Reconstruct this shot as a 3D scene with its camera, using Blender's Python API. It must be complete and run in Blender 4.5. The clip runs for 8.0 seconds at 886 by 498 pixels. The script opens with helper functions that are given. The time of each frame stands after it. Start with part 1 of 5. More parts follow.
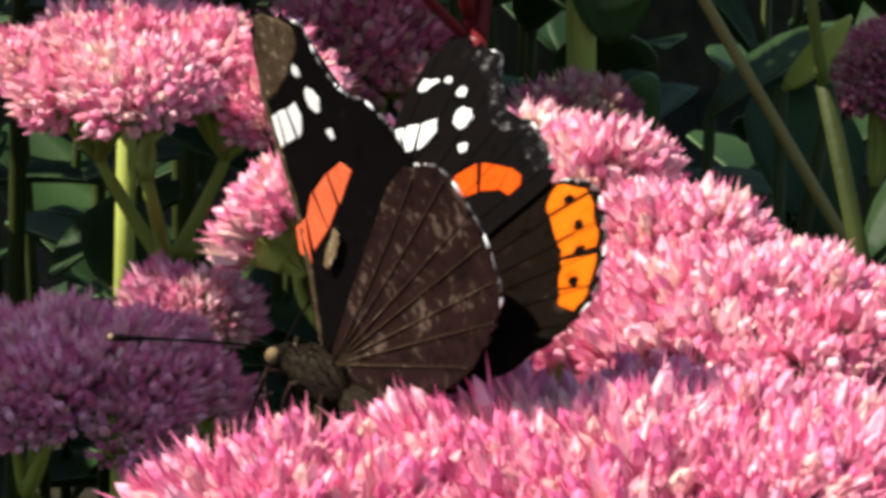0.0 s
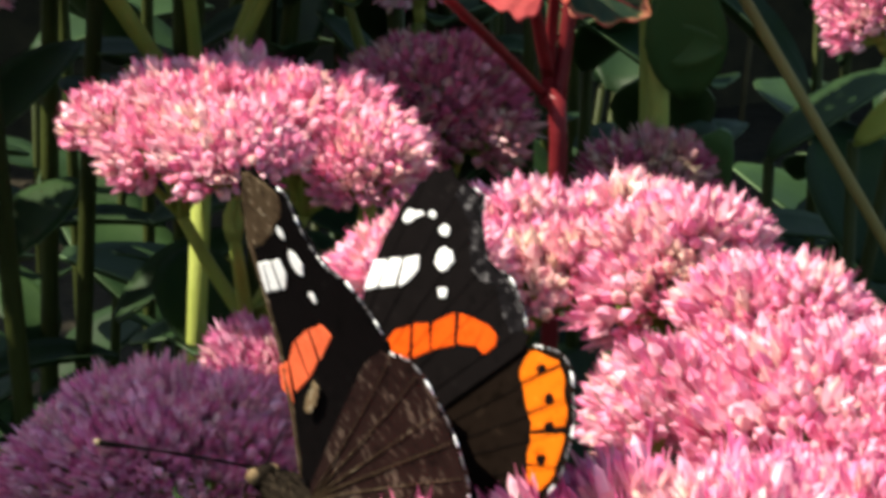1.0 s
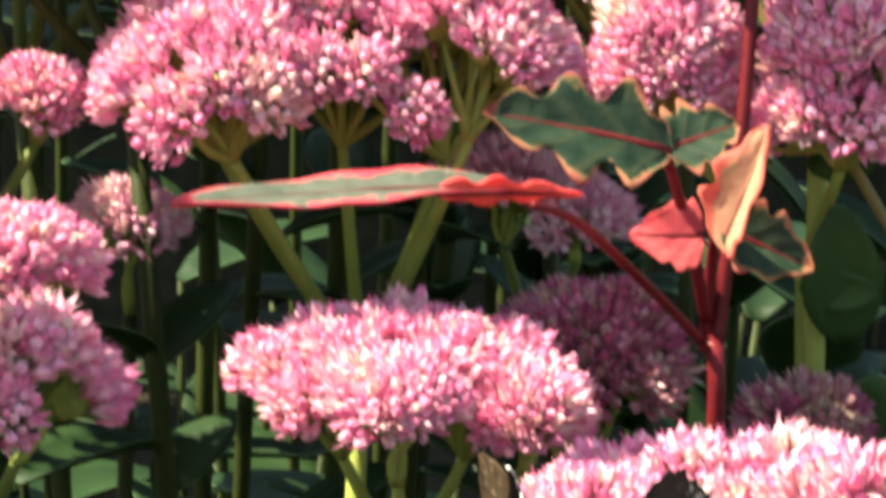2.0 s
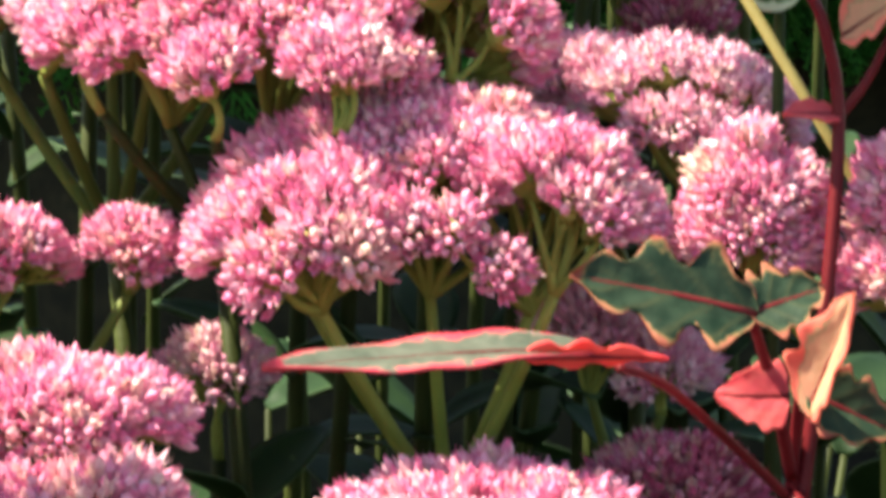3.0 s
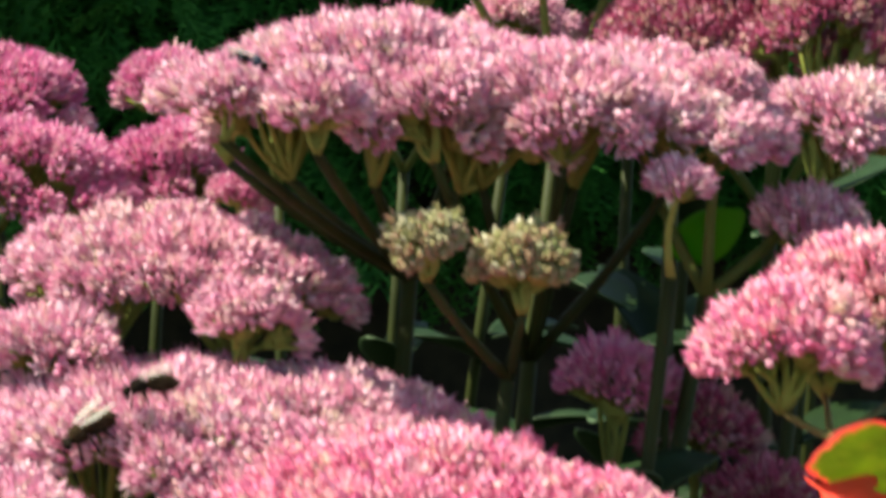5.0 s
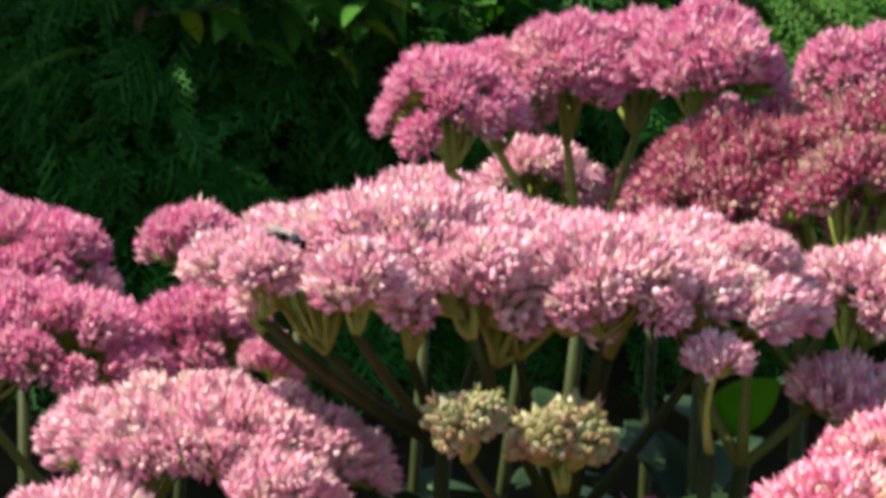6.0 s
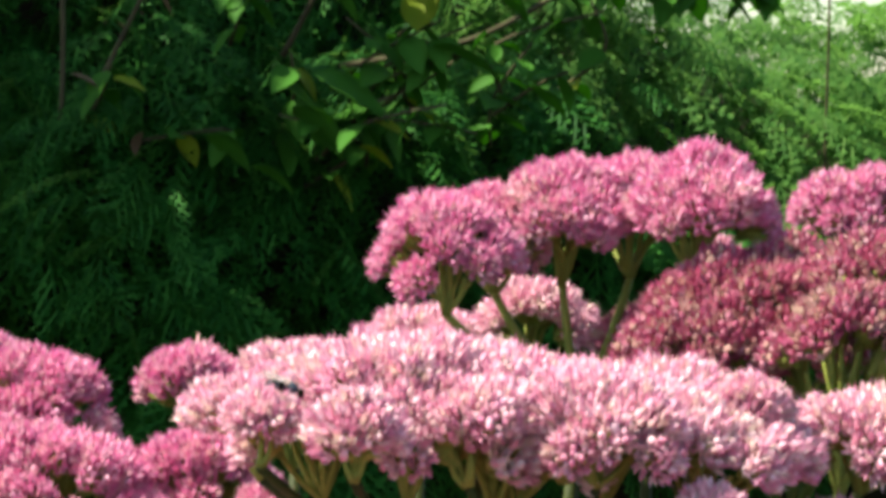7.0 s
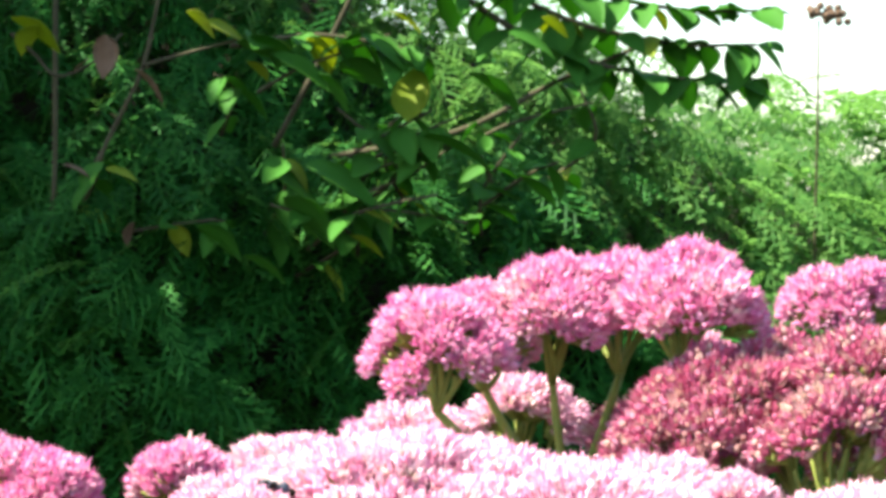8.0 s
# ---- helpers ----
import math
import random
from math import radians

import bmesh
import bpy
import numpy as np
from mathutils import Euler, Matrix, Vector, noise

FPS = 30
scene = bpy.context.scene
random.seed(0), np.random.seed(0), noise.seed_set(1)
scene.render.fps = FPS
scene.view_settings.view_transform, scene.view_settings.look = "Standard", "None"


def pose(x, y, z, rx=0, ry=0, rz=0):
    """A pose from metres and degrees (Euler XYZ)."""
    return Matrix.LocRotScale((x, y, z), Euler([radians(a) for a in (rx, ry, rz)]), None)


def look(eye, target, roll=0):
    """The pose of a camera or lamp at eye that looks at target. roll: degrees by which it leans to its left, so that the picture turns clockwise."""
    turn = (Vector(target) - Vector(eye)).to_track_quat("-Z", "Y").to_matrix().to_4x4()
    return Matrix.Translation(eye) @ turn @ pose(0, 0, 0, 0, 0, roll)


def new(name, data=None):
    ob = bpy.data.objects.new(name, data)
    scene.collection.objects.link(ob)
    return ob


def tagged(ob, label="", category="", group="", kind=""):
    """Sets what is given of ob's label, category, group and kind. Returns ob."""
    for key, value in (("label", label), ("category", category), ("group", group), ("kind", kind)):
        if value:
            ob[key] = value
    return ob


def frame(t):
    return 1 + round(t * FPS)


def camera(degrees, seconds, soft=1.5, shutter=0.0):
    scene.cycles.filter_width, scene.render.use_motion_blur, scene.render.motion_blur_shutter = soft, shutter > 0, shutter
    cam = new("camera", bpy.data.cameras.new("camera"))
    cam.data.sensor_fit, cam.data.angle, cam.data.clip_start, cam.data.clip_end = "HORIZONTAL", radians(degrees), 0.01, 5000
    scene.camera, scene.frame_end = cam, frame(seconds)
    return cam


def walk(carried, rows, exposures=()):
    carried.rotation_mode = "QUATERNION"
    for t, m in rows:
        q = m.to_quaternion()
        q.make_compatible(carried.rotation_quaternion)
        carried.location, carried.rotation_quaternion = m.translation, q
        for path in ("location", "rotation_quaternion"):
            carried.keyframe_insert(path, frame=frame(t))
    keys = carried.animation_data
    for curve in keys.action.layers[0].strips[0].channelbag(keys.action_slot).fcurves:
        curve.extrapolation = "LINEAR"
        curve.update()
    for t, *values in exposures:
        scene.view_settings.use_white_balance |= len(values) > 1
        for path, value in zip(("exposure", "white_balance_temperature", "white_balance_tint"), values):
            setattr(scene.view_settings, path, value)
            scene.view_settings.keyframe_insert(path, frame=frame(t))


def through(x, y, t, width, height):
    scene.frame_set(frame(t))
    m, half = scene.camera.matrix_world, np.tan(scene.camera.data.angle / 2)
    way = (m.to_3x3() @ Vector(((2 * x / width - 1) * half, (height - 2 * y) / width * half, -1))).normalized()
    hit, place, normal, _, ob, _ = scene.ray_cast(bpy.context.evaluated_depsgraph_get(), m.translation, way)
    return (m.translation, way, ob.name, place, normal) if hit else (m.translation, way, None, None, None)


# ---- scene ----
cam = camera(20.0, 8.0, soft=4.0, shutter=0.5)
PATH = [
    (0, (0.153, 0.051, 0.457), (0.116, 1.959, -0.142), 1.4),
    (0.5, (0.147, 0.05, 0.463), (0.114, 1.954, -0.149), 1.6),
    (1, (0.143, 0.05, 0.465), (0.098, 1.958, -0.132), 1.6),
    (1.5, (0.139, 0.049, 0.468), (0.042, 1.974, -0.067), 1.6),
    (2, (0.138, 0.047, 0.471), (-0.012, 1.992, 0.032), 1.2),
    (2.2, (0.138, 0.046, 0.473), (-0.025, 1.996, 0.06), 1.1),
    (3.3, (0.138, 0.044, 0.479), (-0.094, 2.01, 0.197), 1.3),
    (3.5, (0.131, 0.04, 0.474), (-0.069, 2.019, 0.265), 1.5),
    (4, (0.109, 0.035, 0.498), (-0.013, 2.018, 0.268), 2.2),
    (4.5, (0.089, 0.035, 0.52), (0.021, 2.018, 0.27), 2.7),
    (5, (0.069, 0.037, 0.548), (0.053, 2.017, 0.265), 3.5),
    (5.2, (0.057, 0.039, 0.557), (0.08, 2.017, 0.267), 4.2),
    (6.3, (0.058, 0.038, 0.566), (0.048, 2.029, 0.379), 3.1),
    (6.5, (0.058, 0.037, 0.568), (0.05, 2.03, 0.395), 3.1),
    (7, (0.057, 0.035, 0.571), (0.052, 2.031, 0.442), 3.4),
    (7.5, (0.056, 0.031, 0.576), (0.055, 2.029, 0.504), 3.6),
    (8, (0.057, 0.031, 0.574), (0.055, 2.03, 0.513), 3.3),
]
walk(cam, [(t, look(e, a, r)) for t, e, a, r in PATH],
     exposures=[(0, 1.12, 7100, 2), (1, 1.2, 7200, 2), (1.5, 1.45, 7500, 1), (2, 1.95, 7600, 0), (3.5, 1.8, 7200, 3), (4, 1.28, 7100, 2), (5.2, 1.1, 7100, 0), (6.5, 1.22, 7100, -1),
                (7, 1.4, 7000, -1), (7.5, 1.78, 6850, 0), (8, 2.25, 6600, 1)])

# ---- world, sun, exposure ----
SUN_TO = Vector((-0.60, -0.02, 0.80)).normalized()
world = bpy.data.worlds.new("world")
scene.world = world
world.use_nodes = True
wn = world.node_tree
sky = wn.nodes.new("ShaderNodeTexSky")
sky.sky_type = "NISHITA"
sky.sun_disc = False
sky.sun_elevation = math.asin(SUN_TO.z)
sky.sun_rotation = math.atan2(SUN_TO.x, SUN_TO.y)
wn.links.new(sky.outputs[0], wn.nodes["Background"].inputs[0])
wn.nodes["Background"].inputs[1].default_value = 0.095
sun_data = bpy.data.lights.new("sun", "SUN")
sun_data.energy = 5.0
sun_data.angle = radians(0.5)
sun_data.color = (1.0, 0.95, 0.87)
sun = new("sun", sun_data)
sun.matrix_world = look(SUN_TO * 5, (0, 0, 0))


# ---- materials ----
class Mat:
    """A node material with short ways to add nodes."""

    def __init__(self, name):
        self.m = bpy.data.materials.new(name)
        self.m.use_nodes = True
        self.t = self.m.node_tree
        self.b = self.t.nodes["Principled BSDF"]
        self.out = self.t.nodes["Material Output"]

    def node(self, kind, **vals):
        n = self.t.nodes.new(kind)
        for k, v in vals.items():
            n.inputs[k].default_value = v
        return n

    def link(self, a, b):
        self.t.links.new(a, b)

    def ramp(self, fac, stops):
        r = self.t.nodes.new("ShaderNodeValToRGB")
        e = r.color_ramp.elements
        while len(e) < len(stops):
            e.new(0.5)
        for el, (p, c) in zip(e, stops):
            el.position, el.color = p, (*c, 1)
        self.link(fac, r.inputs[0])
        return r.outputs[0]

    def noise(self, scale, detail=3.0, rough=0.55, coords="Object"):
        tc = self.t.nodes.new("ShaderNodeTexCoord")
        n = self.node("ShaderNodeTexNoise", Scale=scale, Detail=detail, Roughness=rough)
        self.link(tc.outputs[coords], n.inputs["Vector"])
        return n.outputs["Fac"]

    def mix(self, a, b, fac, blend="MIX"):
        n = self.t.nodes.new("ShaderNodeMix")
        n.data_type, n.blend_type = "RGBA", blend
        for sock, v in ((n.inputs[0], fac), (n.inputs[6], a), (n.inputs[7], b)):
            if isinstance(v, (int, float)):
                sock.default_value = v
            elif isinstance(v, tuple):
                sock.default_value = (*v, 1)
            else:
                self.link(v, sock)
        return n.outputs[2]

    def value(self, op, a, b):
        n = self.t.nodes.new("ShaderNodeMath")
        n.operation = op
        for sock, v in zip(n.inputs, (a, b)):
            if isinstance(v, (int, float)):
                sock.default_value = v
            else:
                self.link(v, sock)
        return n.outputs[0]

    def bump(self, height, strength, distance):
        n = self.node("ShaderNodeBump", Strength=strength, Distance=distance)
        self.link(height, n.inputs["Height"])
        self.link(n.outputs[0], self.b.inputs["Normal"])

    def colour(self, c):
        if isinstance(c, tuple):
            self.b.inputs["Base Color"].default_value = (*c, 1)
        else:
            self.link(c, self.b.inputs["Base Color"])

    def thin(self, c, amount):
        """Adds light that shines through thin tissue."""
        tr = self.node("ShaderNodeBsdfTranslucent")
        if isinstance(c, tuple):
            tr.inputs[0].default_value = (*c, 1)
        else:
            self.link(c, tr.inputs[0])
        mx = self.node("ShaderNodeMixShader")
        mx.inputs[0].default_value = amount
        self.link(self.b.outputs[0], mx.inputs[1])
        self.link(tr.outputs[0], mx.inputs[2])
        self.link(mx.outputs[0], self.out.inputs[0])

    def set(self, rough=0.6, metal=0.0, spec=0.4):
        self.b.inputs["Roughness"].default_value = rough
        self.b.inputs["Metallic"].default_value = metal
        self.b.inputs["Specular IOR Level"].default_value = spec
        return self


def island(m):
    return m.t.nodes.new("ShaderNodeNewGeometry").outputs["Random Per Island"]


def object_random(m):
    return m.t.nodes.new("ShaderNodeObjectInfo").outputs["Random"]


def petal_material(name, pale, mid, deep, bud, closed=0.86):
    """Petals run from a pale base to a deeper tip; every petal and cluster differs a little."""
    m = Mat(name)
    at = m.t.nodes.new("ShaderNodeAttribute")
    at.attribute_name = "along"
    kind = m.t.nodes.new("ShaderNodeAttribute")
    kind.attribute_name = "tone"
    rnd = island(m)
    bloom = m.t.nodes.new("ShaderNodeAttribute")
    bloom.attribute_name = "bloom"
    own = m.ramp(bloom.outputs["Fac"], [(0.0, deep), (0.16, tuple(0.5 * (x + y) for x, y in zip(mid, deep))), (0.34, mid), (0.56, pale), (closed - 0.04, tuple(1 - 0.6 * (1 - x) for x in pale)), (closed, bud), (1.0, tuple(0.8 * x for x in bud))])
    tip = m.ramp(at.outputs["Fac"], [(0.0, bud), (0.22, pale), (0.55, pale), (0.82, mid), (1.0, tuple(0.6 * x + 0.4 * y for x, y in zip(mid, deep)))])
    c = m.mix(tip, own, 0.60)
    c = m.mix(c, mid, m.value("MULTIPLY", rnd, 0.25))
    c = m.mix(c, deep, kind.outputs["Fac"])
    o = object_random(m)
    c = m.mix(c, mid, m.value("MULTIPLY", o, 0.30))
    c = m.mix(c, bud, m.ramp(o, [(0.0, (0.28, 0.28, 0.28)), (0.14, (0.0, 0.0, 0.0))]))
    m.colour(c)
    m.set(0.45, 0, 0.35)
    m.b.inputs["Sheen Weight"].default_value = 0.1
    m.thin(c, 0.28)
    return m.m


def fleshy_material(name, a, b, rough=0.55, through=0.12):
    m = Mat(name)
    n = m.noise(60.0, 4)
    c = m.ramp(n, [(0.3, a), (0.7, b)])
    c = m.mix(c, tuple(x * 0.55 for x in a), m.value("MULTIPLY", object_random(m), 0.5))
    m.colour(c)
    m.set(rough, 0, 0.14)
    m.bump(m.noise(900.0, 2), 0.25, 0.0004)
    m.thin(tuple(min(1, x * 1.6) for x in b), through)
    return m.m


M_NEAR = petal_material("magenta_petals", (0.94, 0.62, 0.68), (0.86, 0.23, 0.44), (0.60, 0.04, 0.24), (0.86, 0.80, 0.52))
M_PINK = petal_material("pink_petals", (0.94, 0.67, 0.70), (0.85, 0.26, 0.45), (0.58, 0.05, 0.23), (0.86, 0.82, 0.54))
M_MAUVE = petal_material("mauve_petals", (0.91, 0.75, 0.76), (0.80, 0.36, 0.51), (0.52, 0.09, 0.26), (0.82, 0.80, 0.56))
M_ROSE = petal_material("rose_petals", (0.86, 0.52, 0.64), (0.73, 0.19, 0.41), (0.48, 0.045, 0.22), (0.80, 0.70, 0.54))
# deep red petals, darkened further to stand for shade from neighbouring heads
M_DUSK = petal_material("dusky_shade_petals", (0.62, 0.27, 0.34), (0.44, 0.070, 0.17), (0.28, 0.016, 0.07), (0.70, 0.66, 0.42), 0.74)
M_BUDS = petal_material("green_buds", (0.36, 0.38, 0.14), (0.36, 0.28, 0.14), (0.42, 0.14, 0.16), (0.22, 0.30, 0.08))
M_STEM = fleshy_material("pale_green_stem", (0.22, 0.26, 0.05), (0.36, 0.39, 0.10))
# darker copy of the stem colour, holding the shade under the flower heads
M_BRANCH = fleshy_material("shade_olive_branch", (0.10, 0.13, 0.028), (0.18, 0.21, 0.05))
M_TAN = fleshy_material("tan_stem", (0.19, 0.155, 0.05), (0.30, 0.24, 0.09))
# gloom between the stems is put into these stalk and leaf greens
M_STALK = fleshy_material("shade_green_stalk", (0.026, 0.034, 0.008), (0.055, 0.068, 0.016))
M_LEAF = fleshy_material("shade_sedum_leaf", (0.011, 0.028, 0.009), (0.025, 0.052, 0.015))
# lighter leaf green standing for light on the broad leaves
M_LEAF_PALE = fleshy_material("lit_sedum_leaf", (0.030, 0.070, 0.020), (0.060, 0.115, 0.034), 0.5, 0.2)
M_RIM = fleshy_material("sedum_leaf_rim", (0.08, 0.14, 0.07), (0.14, 0.20, 0.10))
M_REDSTEM = fleshy_material("dark_red_stem", (0.11, 0.008, 0.012), (0.19, 0.020, 0.024), 0.4, 0.05)


def soil_material():
    m = Mat("dark_soil")
    n = m.noise(25.0, 8)
    m.colour(m.ramp(n, [(0.3, (0.008, 0.006, 0.003)), (0.6, (0.020, 0.015, 0.008)), (0.8, (0.04, 0.03, 0.016))]))
    m.set(0.9, 0, 0.2)
    m.bump(m.noise(140.0, 6), 0.8, 0.01)
    return m.m


M_SOIL = soil_material()


# ---- mesh tools ----
def mesh_np(name, verts, faces, mats, along=None, tone=None, smooth=False, mat_index=None, bloom=None):
    """A mesh from arrays of corners and faces (lists of equal or mixed length)."""
    me = bpy.data.meshes.new(name)
    me.from_pydata([tuple(v) for v in verts], [], [tuple(int(i) for i in f) for f in faces])
    for m in mats:
        me.materials.append(m)
    for key, data in (("along", along), ("tone", tone), ("bloom", bloom)):
        if data is not None:
            me.attributes.new(key, "FLOAT", "POINT").data.foreach_set("value", np.asarray(data, dtype=np.float32))
    if smooth:
        me.polygons.foreach_set("use_smooth", np.ones(len(me.polygons), dtype=bool))
    if mat_index is not None:
        me.polygons.foreach_set("material_index", np.asarray(mat_index, dtype=np.int32))
    me.update()
    return me


def child(name, me, parent, m=None, label="", scale=None):
    """Links a mesh as one part under a thing or part."""
    ob = new(name, me)
    ob.parent = parent
    if m is not None:
        ob.matrix_basis = m
    if label:
        tagged(ob, label)
    return ob


def part(name, bm, material, parent, label="", smooth=True):
    me = bpy.data.meshes.new(name)
    bm.normal_update()
    bm.to_mesh(me)
    bm.free()
    me.materials.append(material)
    if smooth:
        me.polygons.foreach_set("use_smooth", np.ones(len(me.polygons), dtype=bool))
    return child(name, me, parent, None, label)


def empty(name, m, label, category, group="", kind=""):
    ob = new(name)
    ob.empty_display_size = 0.01
    ob.matrix_world = m
    return tagged(ob, label, category, group, kind)


def tube_arrays(points, radii, sides=8):
    """A closed tapered tube along points."""
    pts = [Vector(p) for p in points]
    verts, faces = [], []
    n = len(pts)
    up = Vector((0.31, 0.87, 0.38)).normalized()
    for i, p in enumerate(pts):
        d = (pts[min(i + 1, n - 1)] - pts[max(i - 1, 0)]).normalized()
        a = d.cross(up).normalized()
        b = d.cross(a)
        for k in range(sides):
            w = 2 * math.pi * k / sides
            verts.append(p + radii[i] * (math.cos(w) * a + math.sin(w) * b))
    for i in range(n - 1):
        for k in range(sides):
            k2 = (k + 1) % sides
            faces.append((i * sides + k, i * sides + k2, (i + 1) * sides + k2, (i + 1) * sides + k))
    faces.append(tuple(range(sides))[::-1])
    faces.append(tuple((n - 1) * sides + k for k in range(sides)))
    return verts, faces


def bend(p0, p1, sag, n=6):
    """Points from p0 to p1, bowed by the vector sag."""
    p0, p1, sag = Vector(p0), Vector(p1), Vector(sag)
    return [p0.lerp(p1, i / n) + sag * (4 * (i / n) * (1 - i / n)) for i in range(n + 1)]


def spline(ctrl, steps=5, closed=True):
    """A smooth line through the control points."""
    c = [Vector(p) for p in ctrl]
    n = len(c)
    out = []
    for i in range(n if closed else n - 1):
        def g(k):
            return c[k % n] if closed else c[max(0, min(n - 1, k))]
        p0, p1, p2, p3 = g(i - 1), g(i), g(i + 1), g(i + 2)
        for s in range(steps):
            t = s / steps
            out.append(0.5 * ((2 * p1) + (p2 - p0) * t + (2 * p0 - 5 * p1 + 4 * p2 - p3) * t * t + (3 * p1 - p0 - 3 * p2 + p3) * t ** 3))
    if not closed:
        out.append(c[-1])
    return out


# ---- sedum florets and clusters ----
def turned(spin, lift):
    """Lays +x at an angle lift from the floret's axis, turned round it by spin."""
    return Matrix.Rotation(spin, 4, "Z") @ Matrix.Rotation(-(math.pi / 2 - lift), 4, "Y")


def petal(length, width, lift, spin):
    """One pointed, keeled petal: lift is its angle from the floret's axis."""
    w = width / 2
    v = [(0, 0, 0), (0.50 * length, w, 0.35 * w), (0.50 * length, -w, 0.35 * w), (length, 0, 0.08 * length)]
    m = turned(spin, lift)
    return [m @ Vector(p) for p in v], [(0, 3, 1), (0, 2, 3)], [0.15, 0.5, 0.5, 1.0], [0.0] * 4


def spike(length, r, lift, spin, tone, foot=0.0):
    """A slender three-sided pistil or stamen."""
    v = [(foot, r, 0), (foot, -0.5 * r, 0.87 * r), (foot, -0.5 * r, -0.87 * r), (length, 0, 0)]
    m = turned(spin, lift)
    return [m @ Vector(p) for p in v], [(0, 1, 3), (1, 2, 3), (2, 0, 3)], [0.3, 0.3, 0.3, 1.0], [tone] * 4


def tulip(length, r, blunt, streak, fine=True):
    """A closed or half-open flower: a five-sided pointed cup whose petals show as paler and deeper sides."""
    v, f = [], []
    for z, q in ((0.0, 0.35), (0.48, 1.0), (0.80, blunt)) if fine else ((0.10, 0.55), (0.66, 0.95)):
        for k in range(5):
            a = k * 2 * math.pi / 5 + 0.3 * z
            v.append(Vector((q * r * math.cos(a), q * r * math.sin(a), z * length)))
    v.append(Vector((0, 0, length)))
    n = 2 if fine else 1
    for i in range(n):
        for k in range(5):
            f.append((i * 5 + k, i * 5 + (k + 1) % 5, (i + 1) * 5 + (k + 1) % 5, (i + 1) * 5 + k))
    for k in range(5):
        f.append((n * 5 + k, n * 5 + (k + 1) % 5, n * 5 + 5))
    along = [0.0] * 5 + [0.45] * 5 + [0.78] * 5 if fine else [0.1] * 5 + [0.62] * 5
    return v, f, along + [1.0], [streak * ((k * 2) % 5 < 2) for k in range(5)] * (n + 1) + [0.0]


def floret(rng, size, openness, spiky, fine=True, starry=0.45):
    """A flower: a closed bud, a half-open cup with its pistils, or an open star of five petals."""
    vs, fs, al, tn = [], [], [], []

    def add(piece):
        o = len(vs)
        vs.extend(piece[0])
        fs.extend([tuple(i + o for i in q) for q in piece[1]])
        al.extend(piece[2])
        tn.extend(piece[3])

    s0 = rng.uniform(0, 6.28)
    length = size * rng.uniform(1.25, 1.55)
    if rng.random() > openness:
        add(tulip(size * rng.uniform(0.85, 1.1), size * rng.uniform(0.30, 0.36), 0.72, 0.1, fine))
    elif rng.random() > starry:
        add(tulip(length, size * rng.uniform(0.27, 0.34), 0.62, 0.35, fine))
        for k in range(2 if fine else 1):
            add(spike(length * (1.05 + 0.28 * spiky * rng.random()), size * 0.085, rng.uniform(0.08, 0.3), s0 + k * 2.6, rng.uniform(0.4, 0.9), 0.5 * length))
    else:
        lift = rng.uniform(0.14, 0.46)
        slim = 1.0 if starry < 0.5 else 0.85
        length *= 1.0 if starry < 0.5 else 1.05
        for k in range(5):
            add(petal(length * rng.uniform(0.85, 1.1), slim * size * rng.uniform(0.34, 0.44), lift + rng.uniform(-0.1, 0.1), s0 + k * 1.2566 + rng.uniform(-0.15, 0.15)))
        for k in range(2 if fine else 1):
            add(spike(length * (0.8 + 0.25 * spiky * rng.random()), size * 0.10, rng.uniform(0.04, 0.22), s0 + k * 2.6 + 0.6, rng.uniform(0.5, 1.0)))
    return vs, fs, al, tn


def cyme_places(rng, radius, size, reach=1.25):
    """The poses of the florets of one small dome, whose tips lie on its round."""
    count = int(2 * math.pi * radius * radius * (1 - math.cos(reach)) / (0.60 * size) ** 2)
    for i in range(count):
        th = math.acos(1 - (1 - math.cos(reach)) * (i + 0.5) / count) + rng.uniform(-0.06, 0.06)
        ph = i * 2.39996 + rng.uniform(-0.2, 0.2)
        d = Vector((math.sin(th) * math.cos(ph), math.sin(th) * math.sin(ph), math.cos(th)))
        d2 = (d * 0.7 + Vector((rng.uniform(-.16, .16), rng.uniform(-.16, .16), 0.55))).normalized()
        tip = d * radius * rng.uniform(0.86, 1.06) + Vector((0, 0, -0.86 * radius))
        yield Matrix.Translation(tip - d2 * size * 1.25) @ d2.to_track_quat("Z", "Y").to_matrix().to_4x4()


